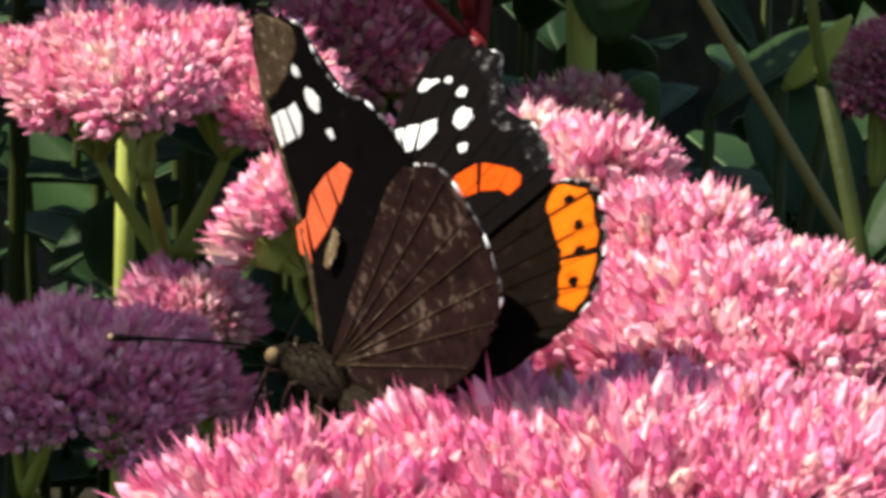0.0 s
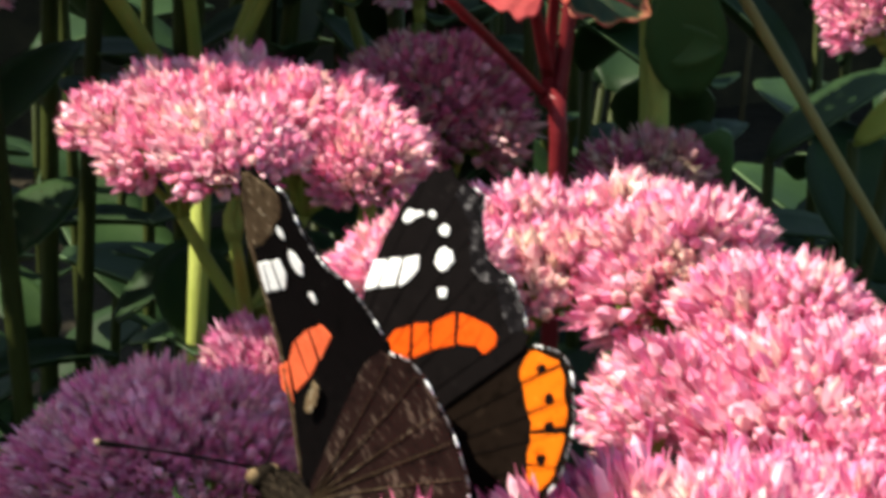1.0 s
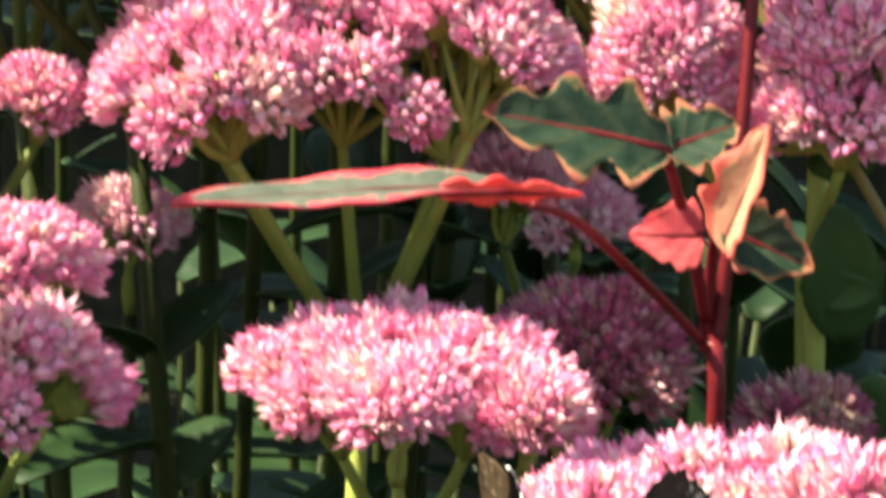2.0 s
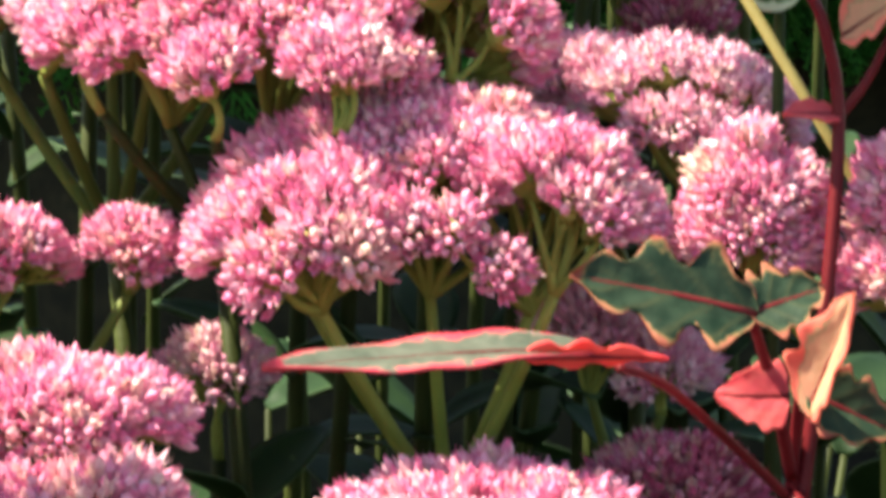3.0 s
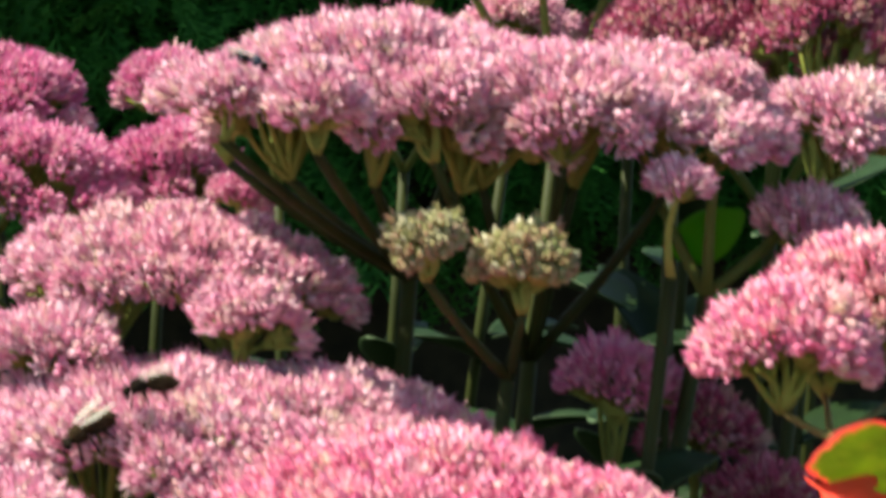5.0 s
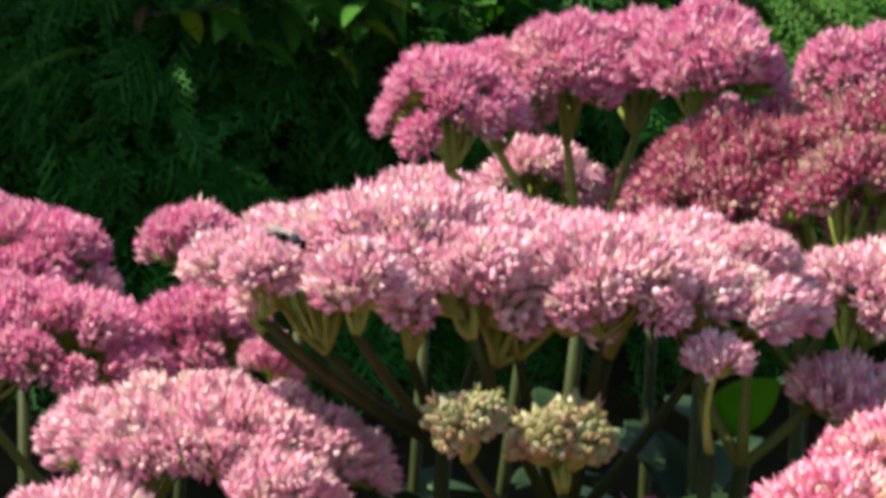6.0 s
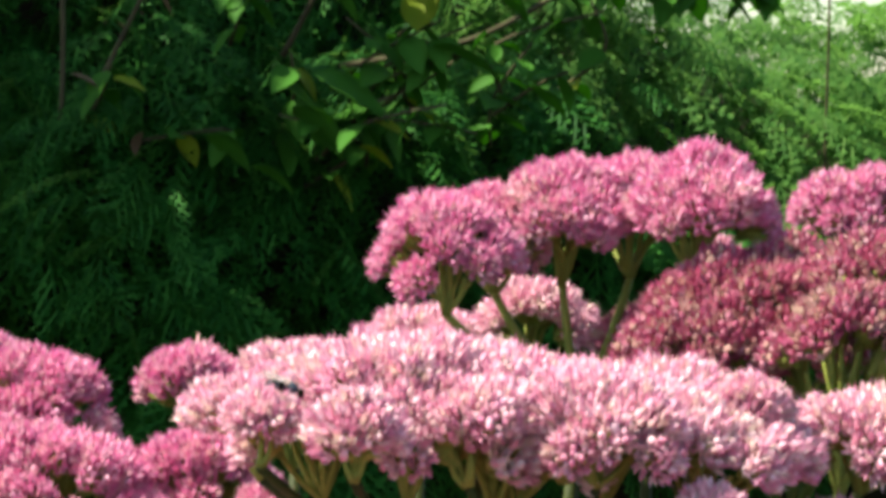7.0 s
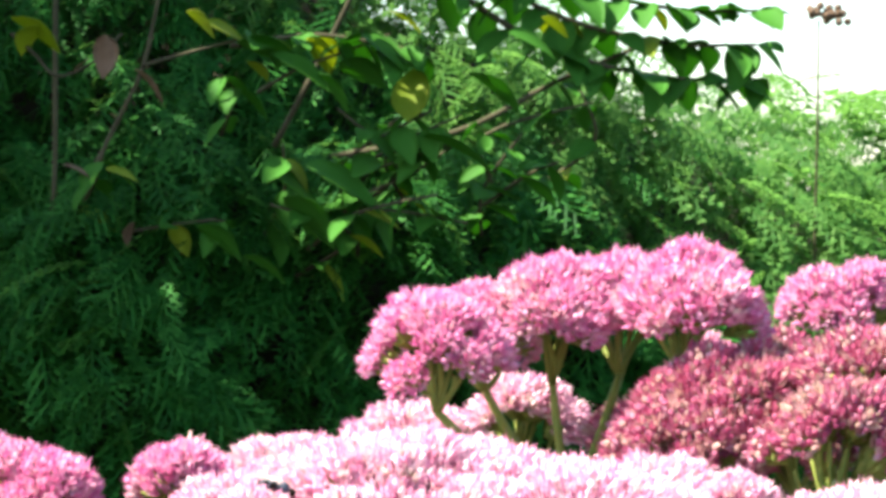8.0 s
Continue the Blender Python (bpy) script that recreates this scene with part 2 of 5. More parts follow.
def cluster_mesh(seed, radius, size, openness, spiky, material, fine=True, starry=0.45):
    """A small dome of florets on thin pedicels, the cyme that a flower head is made of."""
    rng = random.Random(seed)
    verts, faces, along, tone, bloom = [], [], [], [], []
    green = []
    for m in cyme_places(rng, radius, size):
        v, f, a, tn = floret(rng, size * rng.uniform(0.85, 1.12), openness, spiky, fine, starry)
        o = len(verts)
        verts.extend([m @ p for p in v])
        faces.extend([tuple(k + o for k in q) for q in f])
        along.extend(a)
        tone.extend(tn)
        bloom.extend([rng.random()] * len(v))
        green.append(m.translation.copy())
    petals = len(faces)
    hub = Vector((0, 0, -radius * 1.75))
    for p in green[::6]:
        o = len(verts)
        d = (p - hub)
        side = d.cross(Vector((0.3, 0.2, 1))).normalized() * 0.00035
        side2 = d.cross(side).normalized() * 0.00035
        verts.extend([hub + side, hub - side + side2, hub - side - side2, p + side, p - side + side2, p - side - side2])
        faces.extend([(o, o + 1, o + 4, o + 3), (o + 1, o + 2, o + 5, o + 4), (o + 2, o, o + 3, o + 5)])
    v, f = ball(radius * 0.42, 6, 4)
    o = len(verts)
    verts.extend([p + Vector((0, 0, -radius * 1.1)) for p in v])
    faces.extend([tuple(k + o for k in q) for q in f])
    pad = [0.0] * (len(verts) - len(along))
    idx = [0] * petals + [1] * (len(faces) - petals)
    return mesh_np("blossom", verts, faces, [material, M_STEM], along + pad, tone + pad, mat_index=idx, bloom=bloom + pad)


def floret_mesh(seed):
    v, f, a, tn = floret(random.Random(seed), 0.0032, 0.85, 1.55)
    return mesh_np("floret", v, f, [M_NEAR], a, tn, bloom=[(seed * 0.37) % 1.0] * len(v))


def ball(r, seg, rings):
    v, f = [], []
    for i in range(1, rings):
        t = math.pi * i / rings
        for k in range(seg):
            a = 2 * math.pi * k / seg
            v.append(Vector((r * math.sin(t) * math.cos(a), r * math.sin(t) * math.sin(a), r * math.cos(t))))
    v.append(Vector((0, 0, r)))
    v.append(Vector((0, 0, -r)))
    n = len(v)
    for i in range(rings - 2):
        for k in range(seg):
            f.append((i * seg + k, (i + 1) * seg + k, (i + 1) * seg + (k + 1) % seg, i * seg + (k + 1) % seg))
    for k in range(seg):
        f.append((n - 2, k, (k + 1) % seg))
        f.append((n - 1, (rings - 2) * seg + (k + 1) % seg, (rings - 2) * seg + k))
    return v, f


CLUSTER_R = 0.0066
KINDS = {
    "pink": (M_PINK, 0.84, 0.7, 0.0028),
    "mauve": (M_MAUVE, 0.90, 0.9, 0.0027),
    "rose": (M_ROSE, 0.92, 1.2, 0.0022),
    "dusk": (M_DUSK, 0.72, 0.9, 0.0027),
    "buds": (M_BUDS, 0.10, 0.2, 0.0030),
    "near": (M_NEAR, 0.85, 1.7, 0.0032),
}
STARRY = {"pink": 0.45, "mauve": 0.58, "rose": 0.80, "dusk": 0.55, "buds": 0.3, "near": 0.45}
CLUSTERS = {k: [cluster_mesh(11 * i + len(k), CLUSTER_R, v[3], v[1], v[2], v[0], k == "near", STARRY[k]) for i in range(5)] for k, v in KINDS.items()}
SPARSE = {k: [cluster_mesh(7 * i + len(k), CLUSTER_R, 1.7 * KINDS[k][3], KINDS[k][1], KINDS[k][2], KINDS[k][0], False) for i in range(3)] for k in ("pink", "mauve")}


FLORETS = [floret_mesh(40 + i) for i in range(10)]


def leaf_mesh(name, length, width, thick, cup, skin=None, rim=None):
    """A fleshy oval leaf with thickness, along +x from its foot."""
    n, k = 9, 7
    v, f, idx = [], [], []
    for side in (1, -1):
        for i in range(n):
            u = i / (n - 1)
            half = width / 2 * max(0.04, math.sin(math.pi * min(1, u * 0.93 + 0.035)) ** 0.75)
            for j in range(k):
                s = -1 + 2 * j / (k - 1)
                edge = 1 - abs(s) ** 3
                z = cup * (s * s) * half * 1.2 - 0.18 * length * u * u + side * thick / 2 * (0.25 + 0.75 * edge)
                v.append(Vector((u * length, s * half, z)))
    for side in range(2):
        o = side * n * k
        for i in range(n - 1):
            for j in range(k - 1):
                q = (o + i * k + j, o + (i + 1) * k + j, o + (i + 1) * k + j + 1, o + i * k + j + 1)
                f.append(q if side == 0 else q[::-1])
                idx.append(0)
    o = n * k
    for i in range(n - 1):
        f.append((i * k, o + i * k, o + (i + 1) * k, (i + 1) * k))
        f.append((i * k + k - 1, (i + 1) * k + k - 1, o + (i + 1) * k + k - 1, o + i * k + k - 1))
        idx.extend([1, 1])
    for j in range(k - 1):
        f.append((j, j + 1, o + j + 1, o + j))
        f.append(((n - 1) * k + j, o + (n - 1) * k + j, o + (n - 1) * k + j + 1, (n - 1) * k + j + 1))
        idx.extend([0, 1])
    return mesh_np(name, v, f, [skin or M_LEAF, rim or M_RIM], smooth=True, mat_index=idx)


LEAVES = [leaf_mesh("leaf", 0.034, 0.019, 0.0011, 0.25), leaf_mesh("leaf", 0.028, 0.017, 0.0011, 0.15), leaf_mesh("leaf", 0.040, 0.018, 0.0012, 0.35)]
LEAVES_PALE = [leaf_mesh("leaf", 0.034, 0.019, 0.0011, 0.25, skin=M_LEAF_PALE), leaf_mesh("leaf", 0.030, 0.018, 0.0011, 0.12, skin=M_LEAF_PALE)]
BRANCH = mesh_np("branch", *tube_arrays([(0.10 * math.sin(3.1 * i / 4), 0, i / 4) for i in range(5)], [0.085, 0.065, 0.055, 0.05, 0.05], 6), [M_STEM], smooth=True)
LABELS = {
    "pink": "pink sedum flower head, sunlit, on a green stem",
    "mauve": "mauve-pink sedum flower head on a fleshy green stem",
    "rose": "deep rose-pink sedum flower head on pale green stems",
    "dusk": "dusky red-pink sedum flower head, shade partly put into its petal colour",
    "buds": "sedum head of greenish unopened buds on pale stems",
    "near": "bright pink open sedum flower head under the butterfly",
}


def sedum(kind, *domes, leaves=6, lean=(0.0, 0.0), open_up=None, fork_at=None, skin=None, stalk=None, blossoms=CLUSTERS, thick=1.0):
    """One flowering stem: stem, leaves, branches and the clusters of its lobed, flat-domed head.
    Each dome: the place of its top, its half width, half depth and height."""
    rng = random.Random(round(1e5 * (domes[0][0] + 1.7 * domes[0][1] + 2.3 * domes[0][2])))
    domes = [(x, y, z, rx, ry * (1.2 if rx > 0.028 else 1.08), h) for x, y, z, rx, ry, h in domes]
    wide = sum(d[3] for d in domes)
    cx = sum(d[0] * d[3] for d in domes) / wide
    cy = sum(d[1] * d[3] for d in domes) / wide
    low = min(d[2] - d[5] for d in domes)
    span = max(max(d[0] + d[3] for d in domes) - min(d[0] - d[3] for d in domes), 0.02)
    root = Vector((cx + lean[0] + rng.uniform(-.012, .012), cy + lean[1] + rng.uniform(0.0, .025), 0.0))
    thing = empty("sedum", Matrix.Translation(root), LABELS[kind], "flower", "sedum clump")
    hub = Vector((cx, cy + 0.002, low - 0.012 - span * 0.30)) - root
    hub.z = min(hub.z, min(d[2] - d[5] - 0.008 - 0.3 * d[3] for d in domes))
    if fork_at:
        hub = Vector(fork_at) - root
    pts = bend((0, 0, 0), hub, (rng.uniform(-.008, .008), rng.uniform(-.008, .008), 0), 8)
    r0 = (0.0012 + span * 0.0048) * thick
    v, f = tube_arrays(pts, [r0 * (1.35 - 0.35 * i / 8) for i in range(9)], 9)
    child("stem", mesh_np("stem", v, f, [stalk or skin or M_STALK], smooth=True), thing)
    for n, (x, y, ztop, rx, ry, h) in enumerate(domes):
        size = min(1.0, max(0.62, rx / 0.013))
        cr = CLUSTER_R * size
        zb = ztop - h
        # thick branches to a few forks under the canopy
        ways = max(1, min(4, round(rx / 0.0150)))
        forks = []
        for w in range(ways):
            fx = (-0.62 + 1.24 * (w + 0.5) / ways) * rx if ways > 1 else 0.0
            fy = rng.uniform(-.35, .25) * ry
            fork = Vector((x + fx, y + fy, zb + 0.15 * h - cr * 1.5 - 0.12 * rx)) - root
            if ways == 1 and len(domes) == 1 and not fork_at:
                fork = hub
            else:
                bp = bend(hub, fork, Vector((0.03 * (fork.x - hub.x), 0, -0.03 * abs(fork.x - hub.x))), 5)
                v, f = tube_arrays(bp, [r0 * (0.80 - 0.045 * i) for i in range(6)], 8)
                child("branch", mesh_np("branch", v, f, [skin or M_BRANCH], smooth=True), thing)
            forks.append(fork)
        step = cr * 1.22
        spots = []
        rows, cols = int(ry / (step * 0.87)) + 1, int(rx / step) + 1
        ex, ey = max(rx - cr * 0.08, 0.002), max(ry - cr * 0.08, 0.002)
        for j in range(-rows, rows + 1):
            for i in range(-cols, cols + 1):
                px = (i + 0.5 * (j % 2)) * step + rng.uniform(-.2, .2) * step
                py = j * step * 0.87 + rng.uniform(-.2, .2) * step
                q = (px / ex) ** 2 + (py / ey) ** 2
                if q <= 1.0:
                    spots.append((px, py, q))
        if h > 1.3 * rx:
            # a steep dome: rings of clusters down its sides
            for q in (0.66, 0.97):
                for i in range(int(6.28 * rx * q / step) + 1):
                    a = 6.28 * i * step / (6.28 * rx * q) + rng.uniform(-.2, .2) + 2 * q
                    spots.append((ex * math.sqrt(q) * math.cos(a), ey * math.sqrt(q) * math.sin(a), q))
        for px, py, q in spots:
            pz = zb + h * (1 - 0.62 * q - 0.30 * q ** 4) + rng.uniform(-.45, .08) * cr
            covered = False
            for m, (ax, ay, az, arx, ary, ah) in enumerate(domes):
                if m != n:
                    k = ((x + px - ax) / arx) ** 2 + ((y + py - ay) / ary) ** 2
                    if k < 0.8 and pz < az - 0.62 * ah * k - cr * 0.7:
                        covered = True
            if covered:
                continue
            nrm = Vector((px / rx * 0.9, py / ry * 0.9, 0.40 + 0.60 * (1 - q))).normalized()
            top = Vector((x + px, y + py, pz)) - root
            sc = size * rng.uniform(0.80, 1.18)
            turn = nrm.to_track_quat("Z", "Y").to_matrix().to_4x4() @ Matrix.Rotation(rng.uniform(0, 6.28), 4, "Z")
            at = Matrix.Translation(top) @ turn @ Matrix.Diagonal((sc, sc, sc * rng.uniform(0.85, 1.1), 1))
            if open_up and open_up[0] < x + px < open_up[1] and open_up[2] < y + py < open_up[3]:
                for fm in cyme_places(rng, CLUSTER_R, KINDS[kind][3]):
                    child("floret", rng.choice(FLORETS), thing, at @ fm)
            else:
                child("blossom", rng.choice(blossoms[kind]), thing, at)
            if rng.random() < 0.35:
                continue
            foot = top - nrm * cr * 1.6
            fork = min(forks, key=lambda p: (p - foot).length)
            d = foot - fork
            mb = Matrix.Translation(fork) @ d.to_track_quat("Z", "Y").to_matrix().to_4x4() @ Matrix.Rotation(rng.uniform(0, 6.28), 4, "Z")
            child("branch", BRANCH, thing, mb @ Matrix.Diagonal((0.009 + .005 * rng.random(), 0.011, d.length, 1)))
    for i in range(leaves):
        u = 0.93 - 0.07 * (i // 2) - rng.uniform(0, 0.05)
        a = rng.uniform(0, 6.28) if i % 2 == 0 else a + math.pi
        p = pts[0].lerp(pts[-1], u)
        m = Matrix.Translation(p) @ Matrix.Rotation(a, 4, "Z") @ Matrix.Rotation(rng.uniform(-0.9, -0.1), 4, "Y")
        child("leaf", rng.choice(LEAVES), thing, m @ Matrix.Scale(rng.uniform(0.55, 0.95), 4))
    return thing


def shoot(x, y, height, count=9, big=1.0, gap=0.055):
    """A leafy stem without flowers."""
    rng = random.Random(round(1e5 * (x + 1.7 * y + 2.3 * height)))
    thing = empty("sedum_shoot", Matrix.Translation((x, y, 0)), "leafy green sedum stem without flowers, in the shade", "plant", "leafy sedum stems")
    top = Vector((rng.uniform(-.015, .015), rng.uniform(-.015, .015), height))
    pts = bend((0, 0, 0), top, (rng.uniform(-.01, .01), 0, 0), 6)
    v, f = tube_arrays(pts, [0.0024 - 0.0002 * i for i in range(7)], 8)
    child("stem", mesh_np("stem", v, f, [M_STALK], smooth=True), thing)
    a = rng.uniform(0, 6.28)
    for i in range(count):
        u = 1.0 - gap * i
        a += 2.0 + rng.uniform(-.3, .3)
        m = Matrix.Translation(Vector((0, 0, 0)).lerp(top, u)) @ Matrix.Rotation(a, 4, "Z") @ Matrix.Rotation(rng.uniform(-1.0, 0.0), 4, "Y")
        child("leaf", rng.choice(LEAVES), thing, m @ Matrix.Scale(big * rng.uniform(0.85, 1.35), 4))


# ---- ground ----
def build_ground():
    rng = random.Random(3)
    xs = [-1500, -300, -60, -12, -4] + [-2 + 0.1 * i for i in range(41)] + [4, 12, 60, 300, 1500]
    ys = [-1500, -300, -60, -12, -4, -1] + [-0.6 + 0.1 * i for i in range(31)] + [4, 12, 60, 300, 1500]
    v = [Vector((a, b, (0.012 * noise.noise(Vector((a * 7, b * 7, 0))) if abs(a) < 3 and abs(b) < 3 else 0.0))) for b in ys for a in xs]
    w = len(xs)
    f = [(j * w + i, j * w + i + 1, (j + 1) * w + i + 1, (j + 1) * w + i) for j in range(len(ys) - 1) for i in range(w - 1)]
    tagged(new("ground", mesh_np("ground", v, f, [M_SOIL], smooth=True)), "dark garden soil under the flower bed", "ground", kind="structure")


build_ground()

# ---- the sedum clump, front to back ----
sedum("near", (0.170, 0.248, 0.3818, 0.0379, 0.0235, 0.0113), (0.140, 0.243, 0.3794, 0.0202, 0.0146, 0.0061), open_up=(0.135, 0.172, 0.222, 0.250))
sedum("pink", (0.182, 0.302, 0.3788, 0.0322, 0.0199, 0.0108))
sedum("pink", (0.152, 0.342, 0.3827, 0.0303, 0.0188, 0.0143), (0.1343, 0.326, 0.3851, 0.0150, 0.0115, 0.0166), (0.165, 0.331, 0.3852, 0.0160, 0.0115, 0.0120), (0.174, 0.317, 0.3815, 0.0153, 0.0110, 0.0045))
sedum("rose", (0.105, 0.331, 0.3603, 0.0232, 0.0167, 0.0127), (0.113, 0.374, 0.3518, 0.0125, 0.0090, 0.0056))
sedum("pink", (0.106, 0.392, 0.3847, 0.0288, 0.0208, 0.0120), (0.108, 0.367, 0.3863, 0.0138, 0.0099, 0.0100), (0.124, 0.378, 0.3823, 0.0114, 0.0082, 0.0083), leaves=2, fork_at=(0.1061, 0.4000, 0.3432), skin=M_STEM)
sedum("dusk", (0.131, 0.414, 0.3853, 0.0183, 0.0132, 0.0127))
sedum("dusk", (0.164, 0.418, 0.3689, 0.0134, 0.0096, 0.0039))
sedum("pink", (0.046, 0.374, 0.4031, 0.0222, 0.0160, 0.0091), (0.051, 0.360, 0.3940, 0.0233, 0.0168, 0.0136), leaves=2)
sedum("mauve", (0.055, 0.446, 0.3912, 0.0133, 0.0096, 0.0038), leaves=0)
sedum("mauve", (0.117, 0.454, 0.4004, 0.0150, 0.0108, 0.0093), (0.129, 0.446, 0.3944, 0.0110, 0.0079, 0.0061))
sedum("pink", (0.0925, 0.425, 0.4361, 0.0400, 0.0260, 0.0242), (0.0787, 0.405, 0.4265, 0.0214, 0.0154, 0.0140), (0.1134, 0.410, 0.4324, 0.0175, 0.0125, 0.0172), fork_at=(0.0952, 0.4360, 0.3641), leaves=2, skin=M_STEM)
sedum("pink", (0.0667, 0.442, 0.4606, 0.0450, 0.0290, 0.0243), (0.040, 0.428, 0.4496, 0.0155, 0.0112, 0.0117), (0.095, 0.432, 0.4576, 0.0176, 0.0126, 0.0132), (0.061, 0.414, 0.4456, 0.0137, 0.0099, 0.0093), (0.081, 0.410, 0.4456, 0.0112, 0.0081, 0.0083), fork_at=(0.0574, 0.4400, 0.4050), skin=M_STALK)
sedum("pink", (0.1422, 0.421, 0.4325, 0.0123, 0.0092, 0.0169), (0.1686, 0.418, 0.4344, 0.0150, 0.0112, 0.0246), fork_at=(0.1646, 0.4300, 0.3850), lean=(0.012, 0.0), skin=M_STEM)
sedum("mauve", (0.131, 0.450, 0.4425, 0.0221, 0.0159, 0.0165), (0.113, 0.464, 0.4395, 0.0152, 0.0110, 0.0067))
sedum("pink", (0.024, 0.418, 0.4153, 0.0197, 0.0142, 0.0099), (0.046, 0.421, 0.4155, 0.0100, 0.0072, 0.0070), leaves=2)
sedum("mauve", (0.030, 0.479, 0.4620, 0.0520, 0.0323, 0.0147), (0.033, 0.455, 0.4532, 0.0256, 0.0184, 0.0106))
sedum("mauve", (-0.001, 0.443, 0.4494, 0.0165, 0.0119, 0.0123))
sedum("mauve", (0.015, 0.508, 0.4865, 0.0372, 0.0231, 0.0169), (0.029, 0.486, 0.4775, 0.0151, 0.0109, 0.0082), leaves=2)
sedum("mauve", (-0.004, 0.486, 0.4695, 0.0169, 0.0122, 0.0075))
sedum("buds", (0.063, 0.457, 0.4965, 0.0093, 0.0067, 0.0070), (0.080, 0.468, 0.4925, 0.0130, 0.0095, 0.0060), leaves=8, fork_at=(0.0783, 0.4700, 0.4640), skin=M_STALK)
sedum("pink", (0.122, 0.436, 0.4906, 0.0168, 0.0121, 0.0126), (0.138, 0.454, 0.4966, 0.0238, 0.0171, 0.0178), fork_at=(0.1286, 0.4250, 0.4664), lean=(0.300, -0.03), leaves=0, skin=M_TAN, thick=0.58)
sedum("pink", (0.1950, 0.385, 0.4115, 0.0105, 0.0080, 0.0142), fork_at=(0.1985, 0.3900, 0.3760), lean=(0.12, 0.0), leaves=2)
sedum("dusk", (0.2170, 0.455, 0.3730, 0.0090, 0.0070, 0.0120), leaves=0)
sedum("rose", (0.0994, 0.500, 0.4670, 0.0150, 0.0110, 0.0070))
sedum("dusk", (0.118, 0.518, 0.4565, 0.0142, 0.0102, 0.0107))
sedum("dusk", (0.129, 0.504, 0.4455, 0.0123, 0.0088, 0.0073))
sedum("rose", (-0.027, 0.554, 0.4976, 0.0328, 0.0204, 0.0167), (0.008, 0.562, 0.4976, 0.0176, 0.0127, 0.0132))
sedum("rose", (0.024, 0.533, 0.4895, 0.0072, 0.0052, 0.0023))
sedum("mauve", (0.0520, 0.496, 0.5262, 0.0380, 0.0240, 0.0215), (0.024, 0.511, 0.5165, 0.0194, 0.0140, 0.0116), (0.026, 0.475, 0.5175, 0.0102, 0.0073, 0.0076), (0.043, 0.463, 0.5190, 0.0111, 0.0080, 0.0083), (0.067, 0.511, 0.5245, 0.0221, 0.0159, 0.0118), fork_at=(0.0592, 0.5100, 0.4747), leaves=12, skin=M_STALK)
sedum("mauve", (0.089, 0.500, 0.5214, 0.0416, 0.0258, 0.0140), (0.063, 0.479, 0.5205, 0.0147, 0.0106, 0.0100), (0.086, 0.482, 0.5220, 0.0196, 0.0141, 0.0105), fork_at=(0.0829, 0.5100, 0.4600), lean=(0.0, 0.03), leaves=12, skin=M_STALK)
sedum("mauve", (0.101, 0.511, 0.5226, 0.0147, 0.0106, 0.0110), (0.114, 0.497, 0.5226, 0.0099, 0.0071, 0.0074), (0.138, 0.508, 0.5195, 0.0183, 0.0132, 0.0105), fork_at=(0.1147, 0.5000, 0.4762), lean=(-0.06, 0.0))
sedum("mauve", (0.106, 0.475, 0.5045, 0.0068, 0.0049, 0.0041))
sedum("mauve", (0.133, 0.504, 0.4975, 0.0150, 0.0108, 0.0104))
sedum("rose", (-0.062, 0.634, 0.5095, 0.0235, 0.0169, 0.0176))
sedum("rose", (-0.035, 0.590, 0.5085, 0.0233, 0.0168, 0.0161))
sedum("rose", (-0.001, 0.612, 0.5095, 0.0162, 0.0116, 0.0121))
sedum("mauve", (0.020, 0.684, 0.5035, 0.0217, 0.0156, 0.0092))
sedum("mauve", (0.053, 0.662, 0.5165, 0.0237, 0.0171, 0.0128))
sedum("mauve", (0.078, 0.634, 0.5276, 0.0180, 0.0129, 0.0135))
sedum("rose", (0.0571, 0.576, 0.5501, 0.0176, 0.0158, 0.0184), (0.0827, 0.592, 0.5582, 0.0186, 0.0167, 0.0211), (0.1113, 0.585, 0.5622, 0.0196, 0.0176, 0.0200), (0.0676, 0.598, 0.5516, 0.0185, 0.0166, 0.0165), (0.0982, 0.602, 0.5586, 0.0200, 0.0180, 0.0183), fork_at=(0.0884, 0.5950, 0.4980), skin=M_STEM, stalk=M_STALK)
sedum("rose", (0.159, 0.662, 0.5586, 0.0198, 0.0142, 0.0148))
sedum("dusk", (0.126, 0.576, 0.5416, 0.0327, 0.0203, 0.0244), (0.134, 0.598, 0.5446, 0.0108, 0.0078, 0.0079), (0.149, 0.562, 0.5476, 0.0211, 0.0152, 0.0159))
sedum("dusk", (0.1118, 0.565, 0.5308, 0.0212, 0.0140, 0.0181), (0.1143, 0.572, 0.5414, 0.0141, 0.0102, 0.0214))
sedum("dusk", (0.1400, 0.545, 0.5374, 0.0200, 0.0127, 0.0213))
sedum("dusk", (0.105, 0.605, 0.5256, 0.0151, 0.0109, 0.0105))
sedum("rose", (0.122, 0.634, 0.5386, 0.0101, 0.0073, 0.0070))
# unseen heads added beyond the edge of the view to shade the clump
sedum("pink", (-0.062, 0.325, 0.583, 0.030, 0.026, 0.013), leaves=2, blossoms=SPARSE)
sedum("pink", (-0.002, 0.345, 0.435, 0.025, 0.024, 0.012), leaves=2, blossoms=SPARSE)
sedum("mauve", (-0.055, 0.330, 0.430, 0.028, 0.024, 0.012), leaves=2, blossoms=SPARSE)
sedum("mauve", (-0.055, 0.470, 0.450, 0.024, 0.024, 0.012), leaves=2, blossoms=SPARSE)
sedum("pink", (0.050, 0.262, 0.372, 0.028, 0.020, 0.010), leaves=2, blossoms=SPARSE)
